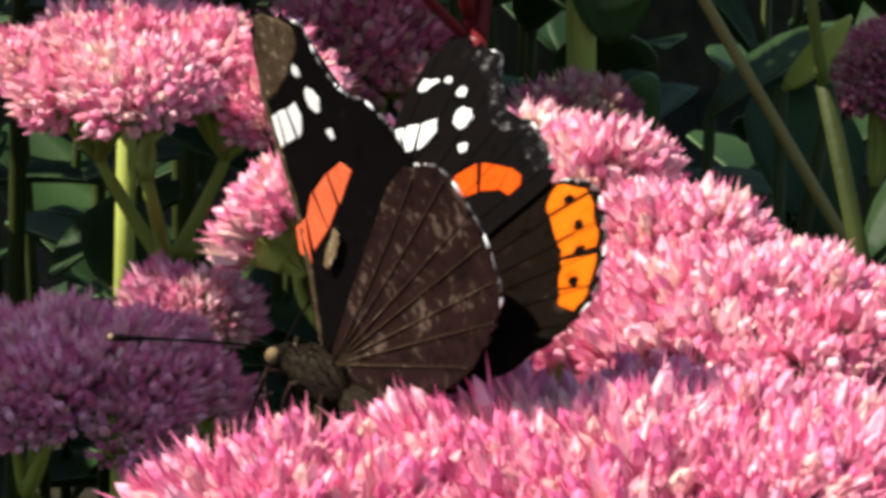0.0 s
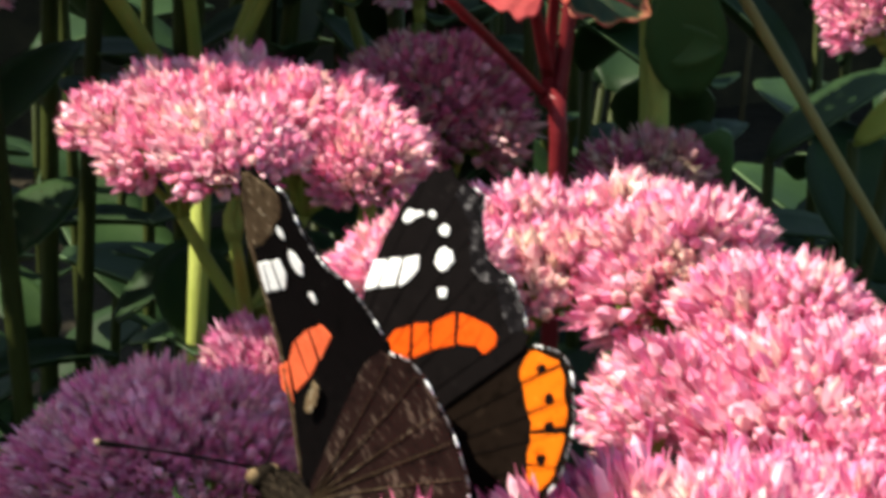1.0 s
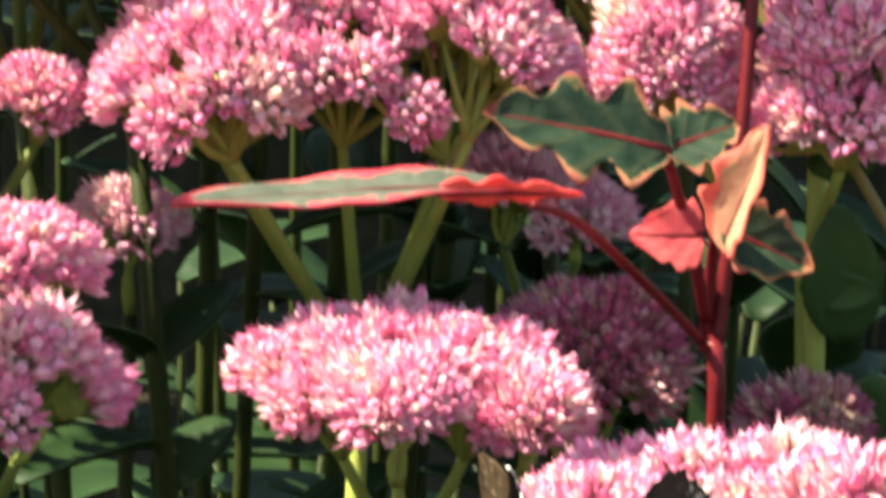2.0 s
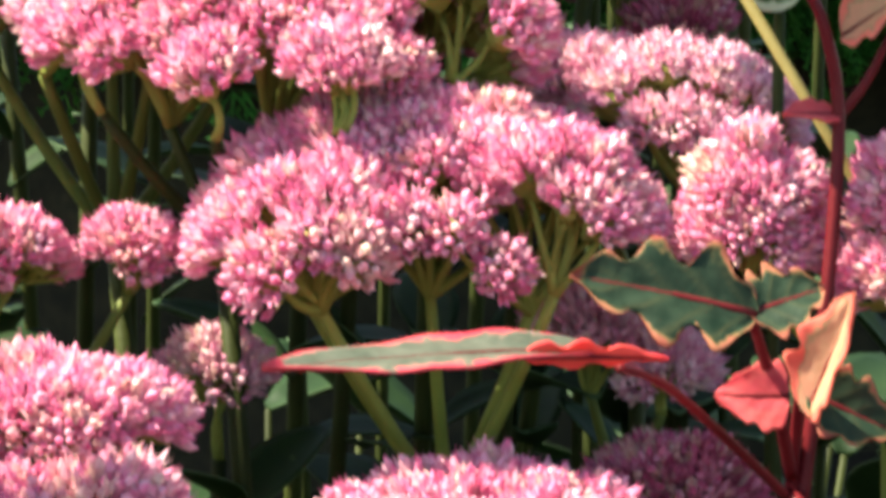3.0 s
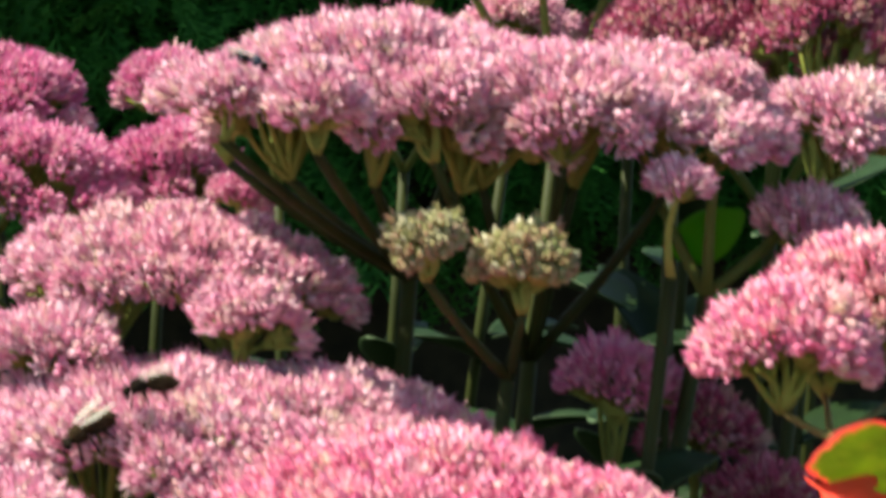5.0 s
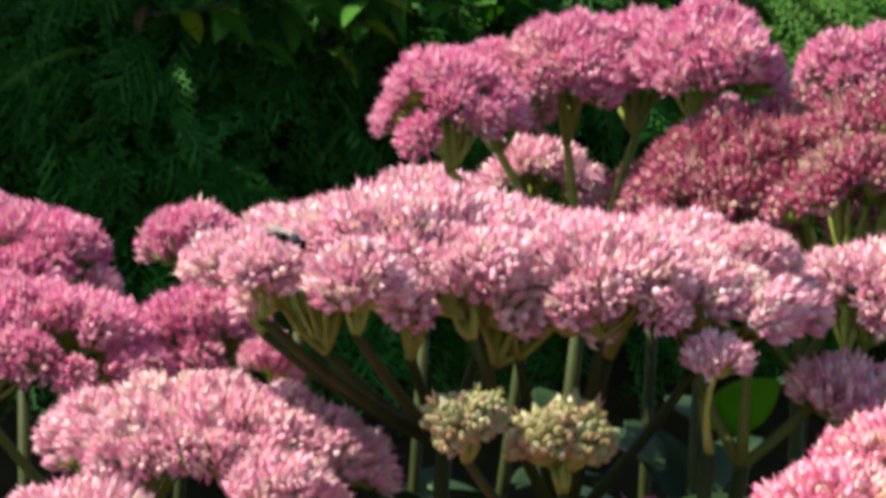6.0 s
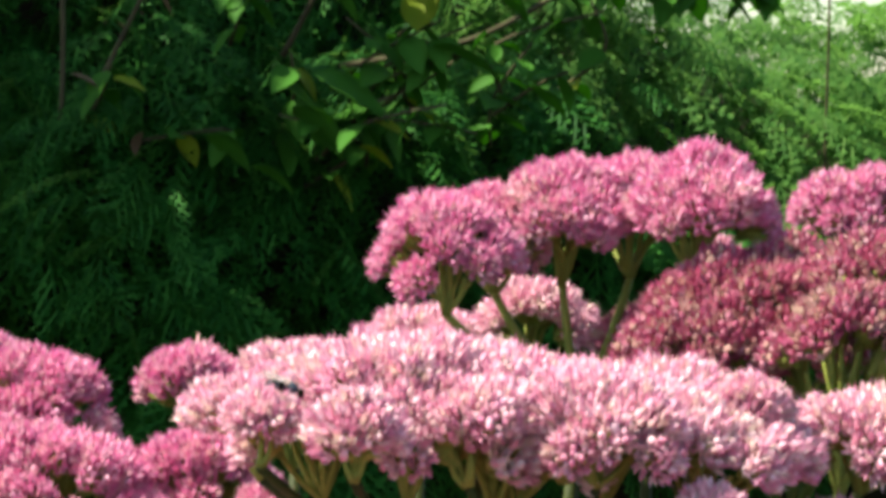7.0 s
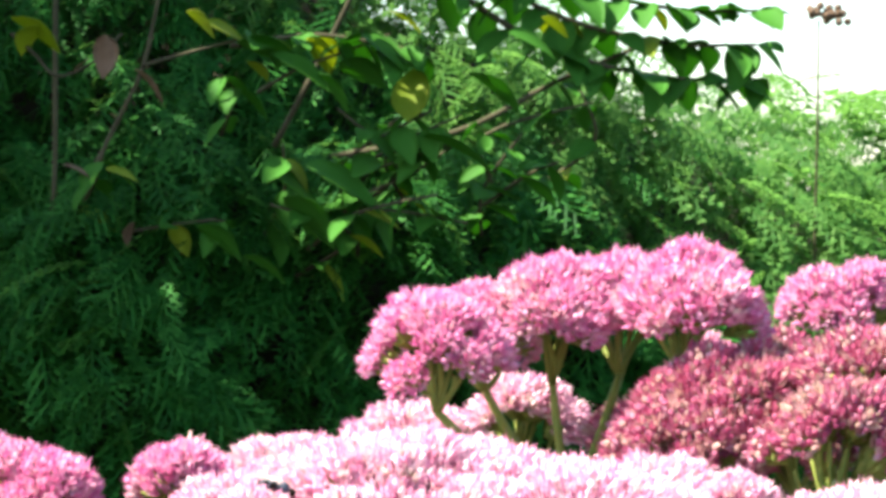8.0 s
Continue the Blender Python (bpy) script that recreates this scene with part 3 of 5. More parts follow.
sedum("pink", (0.020, 0.222, 0.372, 0.028, 0.020, 0.010), leaves=2, blossoms=SPARSE)
for x, y, z in ((-0.105, 0.37, 0.43), (-0.165, 0.40, 0.41), (-0.110, 0.45, 0.45), (-0.185, 0.48, 0.44), (-0.125, 0.53, 0.465), (-0.205, 0.57, 0.46), (-0.150, 0.62, 0.47), (-0.085, 0.31, 0.40)):
    sedum("mauve", (x, y, z, 0.034, 0.026, 0.013), leaves=2, blossoms=SPARSE)
sedum("pink", (0.030, 0.300, 0.418, 0.026, 0.019, 0.011), blossoms=SPARSE)
sedum("pink", (-0.012, 0.290, 0.410, 0.024, 0.019, 0.011), blossoms=SPARSE)
sedum("mauve", (-0.040, 0.375, 0.440, 0.032, 0.022, 0.013), blossoms=SPARSE)
sedum("mauve", (-0.025, 0.425, 0.418, 0.030, 0.021, 0.012), blossoms=SPARSE)


def build_shoots():
    rng = random.Random(21)
    for j in range(8):
        for i in range(8):
            y = 0.36 + 0.042 * j + rng.uniform(-.02, .02)
            x = -0.11 + 0.048 * i + rng.uniform(-.02, .02) + 0.02 * (j % 2)
            low = (x < 0.125 and y < 0.47 and (i + j) % 2) or (x < 0.10 and y > 0.42)
            top = (0.262 if x < 0.135 else 0.312) + 0.32 * (y - 0.36) + rng.uniform(-.07, .015)
            shoot(x, y, (0.55 if x < 0.07 else 0.68) * top if low else top, 9, 0.95 if low or x > 0.135 else 0.85)


build_shoots()


def build_undergrowth():
    """Low leafy stems that hide the soil under the clump."""
    rng = random.Random(77)
    for j in range(9):
        for i in range(6):
            x = -0.12 + 0.062 * i + rng.uniform(-.02, .02) + 0.03 * (j % 2)
            y = 0.34 + 0.055 * j + rng.uniform(-.02, .02)
            shoot(x, y, rng.uniform(0.20, 0.27) + 0.10 * (y - 0.34), 6, 1.45, 0.12)


build_undergrowth()
# unseen leafy stems added at front left to block sky light below
for k in range(14):
    shoot(-0.08 + 0.045 * (k % 4) + 0.01 * (k // 4), 0.20 + 0.045 * (k // 4), 0.285 + 0.01 * (k % 3), 7, 1.1, 0.09)


def broad_leaves():
    """A leafy stem beside the red plant, with broad upright leaves."""
    t = empty("sedum_shoot", Matrix.Translation((0.1635, 0.432, 0)), "sedum stem with broad blue-green leaves beside red stems", "plant", "leafy sedum stems")
    v, f = tube_arrays(bend((0, 0, 0), (0.002, -0.004, 0.412), (0.004, 0, 0), 8), [0.0026 - 0.00012 * i for i in range(9)], 9)
    child("stem", mesh_np("stem", v, f, [M_STEM], smooth=True), t)
    upright = Matrix(((0, -1, 0, 0), (0, 0, -1, 0), (1, 0, 0, 0), (0, 0, 0, 1)))
    for x, y, z, spin, tilt, size in ((0.0075, -0.006, 0.373, 0.10, 0.35, 0.66), (0.0005, -0.006, 0.3815, -1.5, 0.5, 0.36), (0.004, -0.004, 0.352, -0.5, 0.5, 0.6), (-0.002, -0.004, 0.345, 1.1, 0.4, 0.6), (0.001, -0.005, 0.400, -1.0, 0.6, 0.45)):
        m = Matrix.Translation((x, y, z)) @ Matrix.Rotation(-spin, 4, "Y") @ Matrix.Rotation(tilt, 4, "X") @ upright @ Matrix.Scale(size, 4)
        child("leaf", LEAVES_PALE[0], t, m)


broad_leaves()


def single_leaf(foot, spin, tilt, mesh, size, label):
    """A low leafy stem that carries one leaf facing the path."""
    t = empty("sedum_shoot", Matrix.Translation((foot[0], foot[1], 0)), label, "plant", "leafy sedum stems")
    v, f = tube_arrays(bend((0, 0, 0), (0, 0, foot[2]), (0.004, 0, 0), 6), [0.0016 - 0.0001 * i for i in range(7)], 8)
    child("stem", mesh_np("stem", v, f, [M_STALK], smooth=True), t)
    upright = Matrix(((0, -1, 0, 0), (0, 0, -1, 0), (1, 0, 0, 0), (0, 0, 0, 1)))
    child("leaf", mesh, t, Matrix.Translation((0, -0.002, foot[2])) @ Matrix.Rotation(-spin, 4, "Y") @ Matrix.Rotation(tilt, 4, "X") @ upright @ Matrix.Scale(size, 4))


# bright green with the sun's glow through the leaf put into the colour
M_SUNLIT_LEAF = fleshy_material("sunlit_leaf_green", (0.06, 0.24, 0.01), (0.14, 0.42, 0.02), 0.5, 0.5)
single_leaf((0.1974, 0.4300, 0.3660), -0.6, 0.5, leaf_mesh("leaf", 0.016, 0.0045, 0.0010, 0.3, M_STEM, M_STEM), 1.0, "pale yellow-green sedum leaf lit by the sun")
single_leaf((0.1087, 0.5100, 0.4823), -0.9, 0.5, leaf_mesh("leaf", 0.016, 0.010, 0.0009, 0.2, M_SUNLIT_LEAF, M_SUNLIT_LEAF), 1.0, "green leaf whose bright colour stands for sun shining through")


# ---- red-edged variegated plant ----
def variegated(name, green_a, green_b, line, margin_a, margin_b, start, through):
    """Leaf skin that is green in the middle and coloured towards its edge, with a ragged border and pale vein streaks."""
    m = Mat(name)
    at = m.t.nodes.new("ShaderNodeAttribute")
    at.attribute_name = "along"
    vein = m.t.nodes.new("ShaderNodeAttribute")
    vein.attribute_name = "tone"
    grain = m.noise(260.0, 5)
    rag = m.noise(330.0, 2)
    green = m.ramp(grain, [(0.32, green_a), (0.68, green_b)])
    green = m.mix(green, line, m.value("MULTIPLY", vein.outputs["Fac"], 0.22))
    margin = m.ramp(m.noise(140.0, 4), [(0.35, margin_a), (0.65, margin_b)])
    e = m.value("ADD", at.outputs["Fac"], m.value("MULTIPLY", m.value("SUBTRACT", rag, 0.5), 0.85))
    step = m.ramp(e, [(start - 0.02, (0, 0, 0)), (start + 0.05, (1, 1, 1))])
    band = m.ramp(e, [(start - 0.07, (0, 0, 0)), (start, (1, 1, 1)), (start + 0.03, (1, 1, 1)), (start + 0.10, (0, 0, 0))])
    c = m.mix(green, margin, step)
    c = m.mix(c, line, m.value("MULTIPLY", band, 0.6))
    m.colour(c)
    m.set(0.6, 0, 0.15)
    m.bump(m.noise(420.0, 3), 0.4, 0.0006)
    m.thin(m.mix(c, (1.0, 0.9, 0.5), 0.1), through)
    return m.m


V_GLOW = variegated("leaf_green_coral_edge", (0.15, 0.24, 0.02), (0.30, 0.40, 0.04), (0.70, 0.42, 0.10), (0.86, 0.09, 0.10), (0.92, 0.22, 0.22), 0.72, 0.68)
V_FLAME = variegated("leaf_flame_coral", (0.92, 0.20, 0.20), (0.95, 0.33, 0.31), (0.94, 0.42, 0.26), (0.92, 0.16, 0.16), (0.95, 0.30, 0.29), 0.60, 0.82)
V_LONG = variegated("leaf_grey_green_crimson_edge", (0.055, 0.07, 0.05), (0.12, 0.13, 0.10), (0.20, 0.17, 0.13), (0.42, 0.03, 0.06), (0.62, 0.09, 0.11), 0.80, 0.2)
V_DARK = variegated("leaf_dark_green_salmon_edge", (0.008, 0.022, 0.012), (0.030, 0.052, 0.030), (0.18, 0.15, 0.06), (0.22, 0.04, 0.035), (0.40, 0.16, 0.09), 0.80, 0.15)
V_ROSE = variegated("leaf_rose_red", (0.55, 0.06, 0.09), (0.66, 0.12, 0.13), (0.6, 0.12, 0.12), (0.60, 0.06, 0.09), (0.72, 0.16, 0.15), 0.5, 0.35)
V_SALMON = variegated("leaf_salmon", (0.55, 0.34, 0.20), (0.72, 0.36, 0.24), (0.30, 0.32, 0.16), (0.68, 0.12, 0.10), (0.80, 0.28, 0.20), 0.55, 0.35)
V_CORAL = variegated("leaf_coral", (0.60, 0.05, 0.05), (0.72, 0.10, 0.08), (0.7, 0.16, 0.1), (0.66, 0.04, 0.06), (0.78, 0.12, 0.10), 0.5, 0.3)


def variegated_leaf(base, tip, normal, width, teeth, skin, parent, label="", fold=0.2, curl=0.05, seed=1, round_=0.7):
    """A lobed leaf from base to tip: a thin double skin with a midrib and side veins."""
    base, tip, normal = Vector(base), Vector(tip), Vector(normal)
    d = tip - base
    length = d.length
    d.normalize()
    side = normal.cross(d).normalized()
    up = d.cross(side)
    n, k = 34, 21
    v, along, tone, f = [], [], [], []

    def spot(u, s):
        half = width / 2 * math.sin(math.pi * min(1, u ** round_ * 0.985 + 0.008)) ** 0.8
        ph = u * 3.3 + 0.13 * seed + (0.25 if s > 0 else 0)
        saw = 1 - teeth * (0.5 - 0.5 * math.cos(6.283 * ph)) ** 1.5 * (0.3 + 0.7 * math.sin(math.pi * u)) - 0.04 * math.sin(31 * u + seed)
        q = s * half * (1 - (1 - saw) * abs(s) ** 2)
        z = fold * abs(q) - curl * length * u * u + 0.035 * width * math.sin(8 * u + 3 * s + seed) * abs(s) + 0.004 * width * math.cos(26 * u - 9 * abs(s))
        return base + d * (u * length) + side * q + up * z

    for low in (0.0, -0.00035):
        for i in range(n + 1):
            u = i / n
            for j in range(k):
                s = -1 + 2 * j / (k - 1)
                v.append(spot(u, s) + up * low)
                along.append(max(abs(s), 1.0 if u > 0.985 else (u - 0.72) / 0.26 if u > 0.72 else 0))
                tone.append(max(0.0, math.cos(26 * u - 9 * abs(s))) ** 6 * (0.6 + 0.4 * abs(s)))
    o = (n + 1) * k
    for i in range(n):
        for j in range(k - 1):
            q = (i * k + j, (i + 1) * k + j, (i + 1) * k + j + 1, i * k + j + 1)
            f.append(q)
            f.append(tuple(o + t for t in q)[::-1])
        f.append((i * k, o + i * k, o + (i + 1) * k, (i + 1) * k))
        f.append((i * k + k - 1, (i + 1) * k + k - 1, o + (i + 1) * k + k - 1, o + i * k + k - 1))
    ob = child("leaf", mesh_np("leaf", v, f, [skin], along, tone, smooth=True), parent, None, label)
    mid = [spot(u, 0) - up * 0.0002 for u in (0, .15, .3, .45, .6, .75, .9, .97)]
    vv, ff = tube_arrays(mid, [0.00055, 0.0005, 0.00045, 0.0004, 0.00034, 0.0003, 0.0002, 0.0001], 7)
    child("midrib", mesh_np("midrib", vv, ff, [M_REDSTEM], smooth=True), ob, None, "dark red midrib")
    return ob


def lobed_leaf(at, normal, ctrl, skin, parent, label, bulge, rib=()):
    """A leaf blade of a freely lobed outline, in millimetres across and up its own plane, domed by bulge."""
    normal = Vector(normal).normalized()
    across = normal.cross(Vector((0, 0, 1))).normalized()
    up = across.cross(normal)
    edge = spline([(a, b, 0.0) for a, b in ctrl], 5, True)
    n = len(edge)
    mid = Vector((sum(p[0] for p in edge) / n, sum(p[1] for p in edge) / n, 0))
    far = max((Vector(p) - mid).length for p in edge)

    def spot(a, b, lift):
        r = (Vector((a, b, 0)) - mid).length / far
        z = bulge * (1 - r * r) + 0.18 * math.sin(0.9 * a + 1.3 * b) + lift
        return Vector(at) + (across * a + up * b + normal * z) * 0.001

    v, f, along, tone = [], [], [], []
    rings = (0.0, 0.2, 0.4, 0.6, 0.75, 0.87, 0.95, 1.0)
    for lift in (0.15, -0.15):
        for r in rings:
            for p in edge:
                q = mid + (Vector(p) - mid) * r
                v.append(spot(q.x, q.y, lift * (1 - 0.6 * r)))
                along.append(r ** 4)
                tone.append(max(0.0, math.cos(1.4 * q.y + 0.9 * abs(q.x + 4))) ** 6 * 0.8)
    o = len(rings) * n
    for i in range(len(rings) - 1):
        for k in range(n):
            q = (i * n + k, i * n + (k + 1) % n, (i + 1) * n + (k + 1) % n, (i + 1) * n + k)
            f.append(q)
            f.append(tuple(o + t for t in q)[::-1])
    i = (len(rings) - 1) * n
    for k in range(n):
        f.append((i + k, i + (k + 1) % n, o + i + (k + 1) % n, o + i + k))
    ob = child("leaf", mesh_np("leaf", v, f, [skin], along, tone, smooth=True), parent, None, label)
    if rib:
        pts = spline([spot(a, b, 0.5) for a, b in rib], 4, False)
        vv, ff = tube_arrays(pts, [0.00035 + 0.0006 * k / (len(pts) - 1) for k in range(len(pts))], 7)
        child("midrib", mesh_np("midrib", vv, ff, [M_REDSTEM], smooth=True), ob, None, "dark red midrib")
    return ob


def red_stem(parent, pts, r0, r1, name="stem"):
    p = spline(pts, 5, False)
    n = len(p)
    v, f = tube_arrays(p, [r0 + (r1 - r0) * i / (n - 1) for i in range(n)], 9)
    child(name, mesh_np(name, v, f, [M_REDSTEM], smooth=True), parent)


def red_plant():
    t = empty("variegated_plant", Matrix.Identity(4), "red-stemmed plant with lobed green leaves edged in red and pink", "plant")
    # main stem, fork and branches
    red_stem(t, [(0.150, 0.420, 0.0), (0.148, 0.410, 0.20), (0.151, 0.398, 0.360), (0.149, 0.403, 0.378)], 0.0015, 0.0013)
    red_stem(t, [(0.149, 0.403, 0.378), (0.140, 0.380, 0.392), (0.131, 0.360, 0.4045), (0.1255, 0.352, 0.4082)], 0.0008, 0.0006, "branch")
    red_stem(t, [(0.149, 0.403, 0.377), (0.1495, 0.400, 0.392), (0.150, 0.385, 0.402), (0.150, 0.356, 0.404)], 0.0010, 0.0006, "branch")
    red_stem(t, [(0.1505, 0.402, 0.376), (0.153, 0.408, 0.405), (0.1540, 0.416, 0.432), (0.1513, 0.416, 0.4457), (0.1475, 0.416, 0.4535), (0.1450, 0.416, 0.4592)], 0.0012, 0.0007, "branch")
    red_stem(t, [(0.1535, 0.418, 0.432), (0.158, 0.419, 0.438), (0.163, 0.420, 0.449)], 0.0008, 0.0006, "branch")
    red_stem(t, [(0.149, 0.402, 0.382), (0.146, 0.385, 0.397), (0.142, 0.362, 0.413)], 0.0010, 0.0007, "branch")
    # leaves
    variegated_leaf((0.1230, 0.3525, 0.4105), (0.0845, 0.330, 0.4130), (0.0, -0.06, 1), 0.0150, 0.12, V_LONG, t, "long grey-green leaf with a thin crimson edge", 0.10, 0.04, 3, 0.8)
    variegated_leaf((0.1140, 0.347, 0.4104), (0.1315, 0.352, 0.4104), (0.0, 0.95, 0.5), 0.0048, 0.6, V_CORAL, t, "bright coral-red lobe at the foot of a leaf", 0.2, 0.05, 5, 0.6)
    lobed_leaf((0.1359, 0.4120, 0.4660), (0.4, -1.0, -1.1),
               [(5.1, 12.0), (9.6, 12.1), (13.4, 9.0), (14.4, 3.8), (14.1, -1.3), (9.9, -4.4), (4.6, -7.6), (-3.6, -10.7), (-9.6, -10.1), (-13.7, -9.6), (-15.4, -5.3), (-16.0, -0.5), (-14.4, 4.2), (-9.9, 7.9), (-5.5, 9.6), (-0.1, 11.5)], V_GLOW, t,
               "lobed green leaf glowing in the sun, edged in coral red", 1.0, [(4.9, 11.5), (0.5, 7.3), (-4.6, 1.4), (-10.1, -6.1), (-13.8, -11.0)])
    lobed_leaf((0.1359, 0.4108, 0.4650), (0.4, -1.0, -1.1),
               [(14.3, -1.5), (10.0, -3.1), (6.8, -1.7), (3.1, -0.4), (0.9, -3.0), (0.8, -5.2), (-4.8, -7.5), (-9.2, -10.1), (-4.1, -10.6), (1.4, -11.2), (5.8, -12.6), (8.2, -8.6), (9.9, -5.3)], V_FLAME, t, "coral-red lobe folded along a leaf", 0.5)
    variegated_leaf((0.148, 0.419, 0.460), (0.159, 0.421, 0.475), (0.5, -1.0, 0.2), 0.019, 0.35, V_GLOW, t, "lobed green leaf edged in coral red", 0.15, 0.05, 9, 0.7)
    variegated_leaf((0.154, 0.418, 0.4445), (0.163, 0.413, 0.452), (0.2, -0.6, 0.8), 0.012, 0.3, V_SALMON, t, "", 0.3, 0.05, 10, 0.7)
    variegated_leaf((0.154, 0.417, 0.433), (0.146, 0.412, 0.434), (0, -0.5, 0.8), 0.006, 0.2, V_ROSE, t, "", 0.3, 0.05, 12, 0.7)
    variegated_leaf((0.1475, 0.374, 0.4005), (0.1375, 0.374, 0.4000), (-0.1, -1.0, 0.35), 0.0100, 0.15, V_ROSE, t, "small round rose-red leaf", 0.12, 0.05, 13, 0.5)
    variegated_leaf((0.1490, 0.353, 0.4030), (0.1545, 0.345, 0.4205), (-0.9, -0.7, 0.1), 0.010, 0.3, V_SALMON, t, "curled salmon-pink leaf", 0.5, -0.05, 14, 0.7)
    variegated_leaf((0.1490, 0.353, 0.4060), (0.1605, 0.352, 0.4015), (-0.1, -0.9, 0.5), 0.010, 0.3, V_DARK, t, "curled salmon-edged leaf with grey-green streaks", 0.4, 0.05, 15, 0.7)
    variegated_leaf((0.1425, 0.361, 0.4140), (0.120, 0.354, 0.4205), (0.35, -0.75, 0.55), 0.0165, 0.62, V_DARK, t, "dark green leaf with a cream and salmon edge", 0.2, 0.12, 16, 0.75)
    variegated_leaf((0.1415, 0.361, 0.4140), (0.151, 0.364, 0.4175), (0.1, -0.7, 0.7), 0.012, 0.40, V_DARK, t, "", 0.2, 0.05, 17, 0.7)


red_plant()
V_RIM = variegated("leaf_green_pale_rim", (0.020, 0.070, 0.022), (0.040, 0.115, 0.034), (0.20, 0.28, 0.14), (0.40, 0.48, 0.30), (0.52, 0.58, 0.40), 0.42, 0.25)


def rimmed_leaf():
    t = empty("sedum_shoot", Matrix.Translation((0.1450, 0.434, 0)), "sedum stem with a round green leaf rimmed in pale cream", "plant", "leafy sedum stems")
    v, f = tube_arrays(bend((0, 0, 0), (0, 0, 0.4480), (0.003, 0, 0), 6), [0.0016 - 0.0001 * i for i in range(7)], 8)
    child("stem", mesh_np("stem", v, f, [M_STALK], smooth=True), t)
    lobed_leaf((-0.0014, -0.005, 0.4530), (0.15, -1.0, 0.15), [(0, -6.2), (3.4, -5.0), (5.3, -1.6), (5.4, 2.2), (3.6, 6.0), (0, 8.0), (-3.6, 6.0), (-5.4, 2.2), (-5.3, -1.6), (-3.4, -5.0)], V_RIM, t, "", -0.8)


rimmed_leaf()


# ---- butterfly ----
def wing_material(name, dark, mid, pale, amount, scale):
    """Wing scales: blotches at two sizes and a fine grain."""
    m = Mat(name)
    n = m.value("ADD", m.value("MULTIPLY", m.noise(scale, 4, 0.6), 0.6), m.value("MULTIPLY", m.noise(scale * 3.7, 3, 0.6), 0.4))
    c = m.ramp(n, [(0.34, dark), (0.47, mid), (0.66 - 0.12 * amount, mid), (0.72 - 0.08 * amount, pale)])
    fine = m.noise(9000.0, 2)
    c = m.mix(c, dark, m.value("MULTIPLY", fine, 0.45))
    m.colour(c)
    m.set(0.9, 0, 0.0)
    m.bump(fine, 0.4, 0.0001)
    return m.m


W_BLACK = wing_material("wing_black", (0.0022, 0.002, 0.002), (0.005, 0.004, 0.0042), (0.020, 0.017, 0.016), 0.4, 700)
W_BROWN = wing_material("wing_brown", (0.003, 0.002, 0.0015), (0.007, 0.0045, 0.0035), (0.026, 0.017, 0.012), 0.7, 400)
W_MOTTLE = wing_material("wing_mottled", (0.006, 0.004, 0.004), (0.022, 0.011, 0.010), (0.13, 0.09, 0.07), 0.95, 330)
W_TAN = wing_material("wing_tan", (0.05, 0.03, 0.015), (0.19, 0.13, 0.075), (0.52, 0.44, 0.32), 0.8, 900)
W_TIP = wing_material("wing_brown_tip", (0.012, 0.008, 0.006), (0.075, 0.05, 0.03), (0.36, 0.28, 0.2), 0.85, 800)
W_ORANGE = wing_material("wing_orange", (0.38, 0.035, 0.004), (0.52, 0.065, 0.008), (0.60, 0.13, 0.02), 0.5, 700)
W_MARGIN = wing_material("wing_orange_margin", (0.40, 0.06, 0.004), (0.55, 0.115, 0.008), (0.62, 0.19, 0.02), 0.5, 700)
W_RED = wing_material("wing_salmon_red", (0.58, 0.08, 0.03), (0.80, 0.14, 0.06), (0.85, 0.30, 0.16), 0.6, 900)
W_WHITE = wing_material("wing_white", (0.62, 0.60, 0.62), (0.80, 0.79, 0.80), (0.9, 0.9, 0.9), 0.6, 900)
W_GREY = wing_material("wing_grey_fringe", (0.03, 0.028, 0.03), (0.13, 0.12, 0.13), (0.60, 0.57, 0.56), 0.7, 1800)
W_SPECK = wing_material("wing_grey_scales", (0.002, 0.002, 0.002), (0.007, 0.006, 0.007), (0.13, 0.12, 0.125), 0.9, 800)
B_FUR = wing_material("dark_fur", (0.005, 0.004, 0.003), (0.016, 0.012, 0.009), (0.06, 0.045, 0.03), 0.8, 1500)
WL = 0.0358

FORE = [(0.05, 0.0), (0.085, 0.16), (0.127, 0.337), (0.172, 0.455), (0.212, 0.555), (0.252, 0.675), (0.270, 0.79), (0.262, 0.873), (0.230, 0.928), (0.145, 0.938), (0.091, 0.930), (0.044, 0.932),
        (0.012, 0.889), (-0.015, 0.85), (-0.07, 0.808), (-0.125, 0.792), (-0.185, 0.797), (-0.245, 0.772), (-0.30, 0.742), (-0.34, 0.706), (-0.36, 0.66), (-0.24, 0.42), (-0.11, 0.18), (-0.05, 0.0)]
HIND = [(0.0, 0.0), (-0.06, 0.2), (-0.18, 0.45), (-0.28, 0.62), (-0.375, 0.690), (-0.45, 0.712), (-0.51, 0.697), (-0.57, 0.645), (-0.618, 0.59), (-0.652, 0.52), (-0.672, 0.46), (-0.66, 0.40), (-0.64, 0.35), (-0.60, 0.28), (-0.48, 0.14), (-0.25, 0.02)]


def outline(ctrl, wave=0.0, count=4):
    pts = spline([(a, b, 0) for a, b in ctrl], count)
    out = []
    for i, p in enumerate(pts):
        k = 1 + wave * math.sin(i * 1.9)
        out.append(Vector((p.x * k, p.y * k, 0)) * WL)
    return out


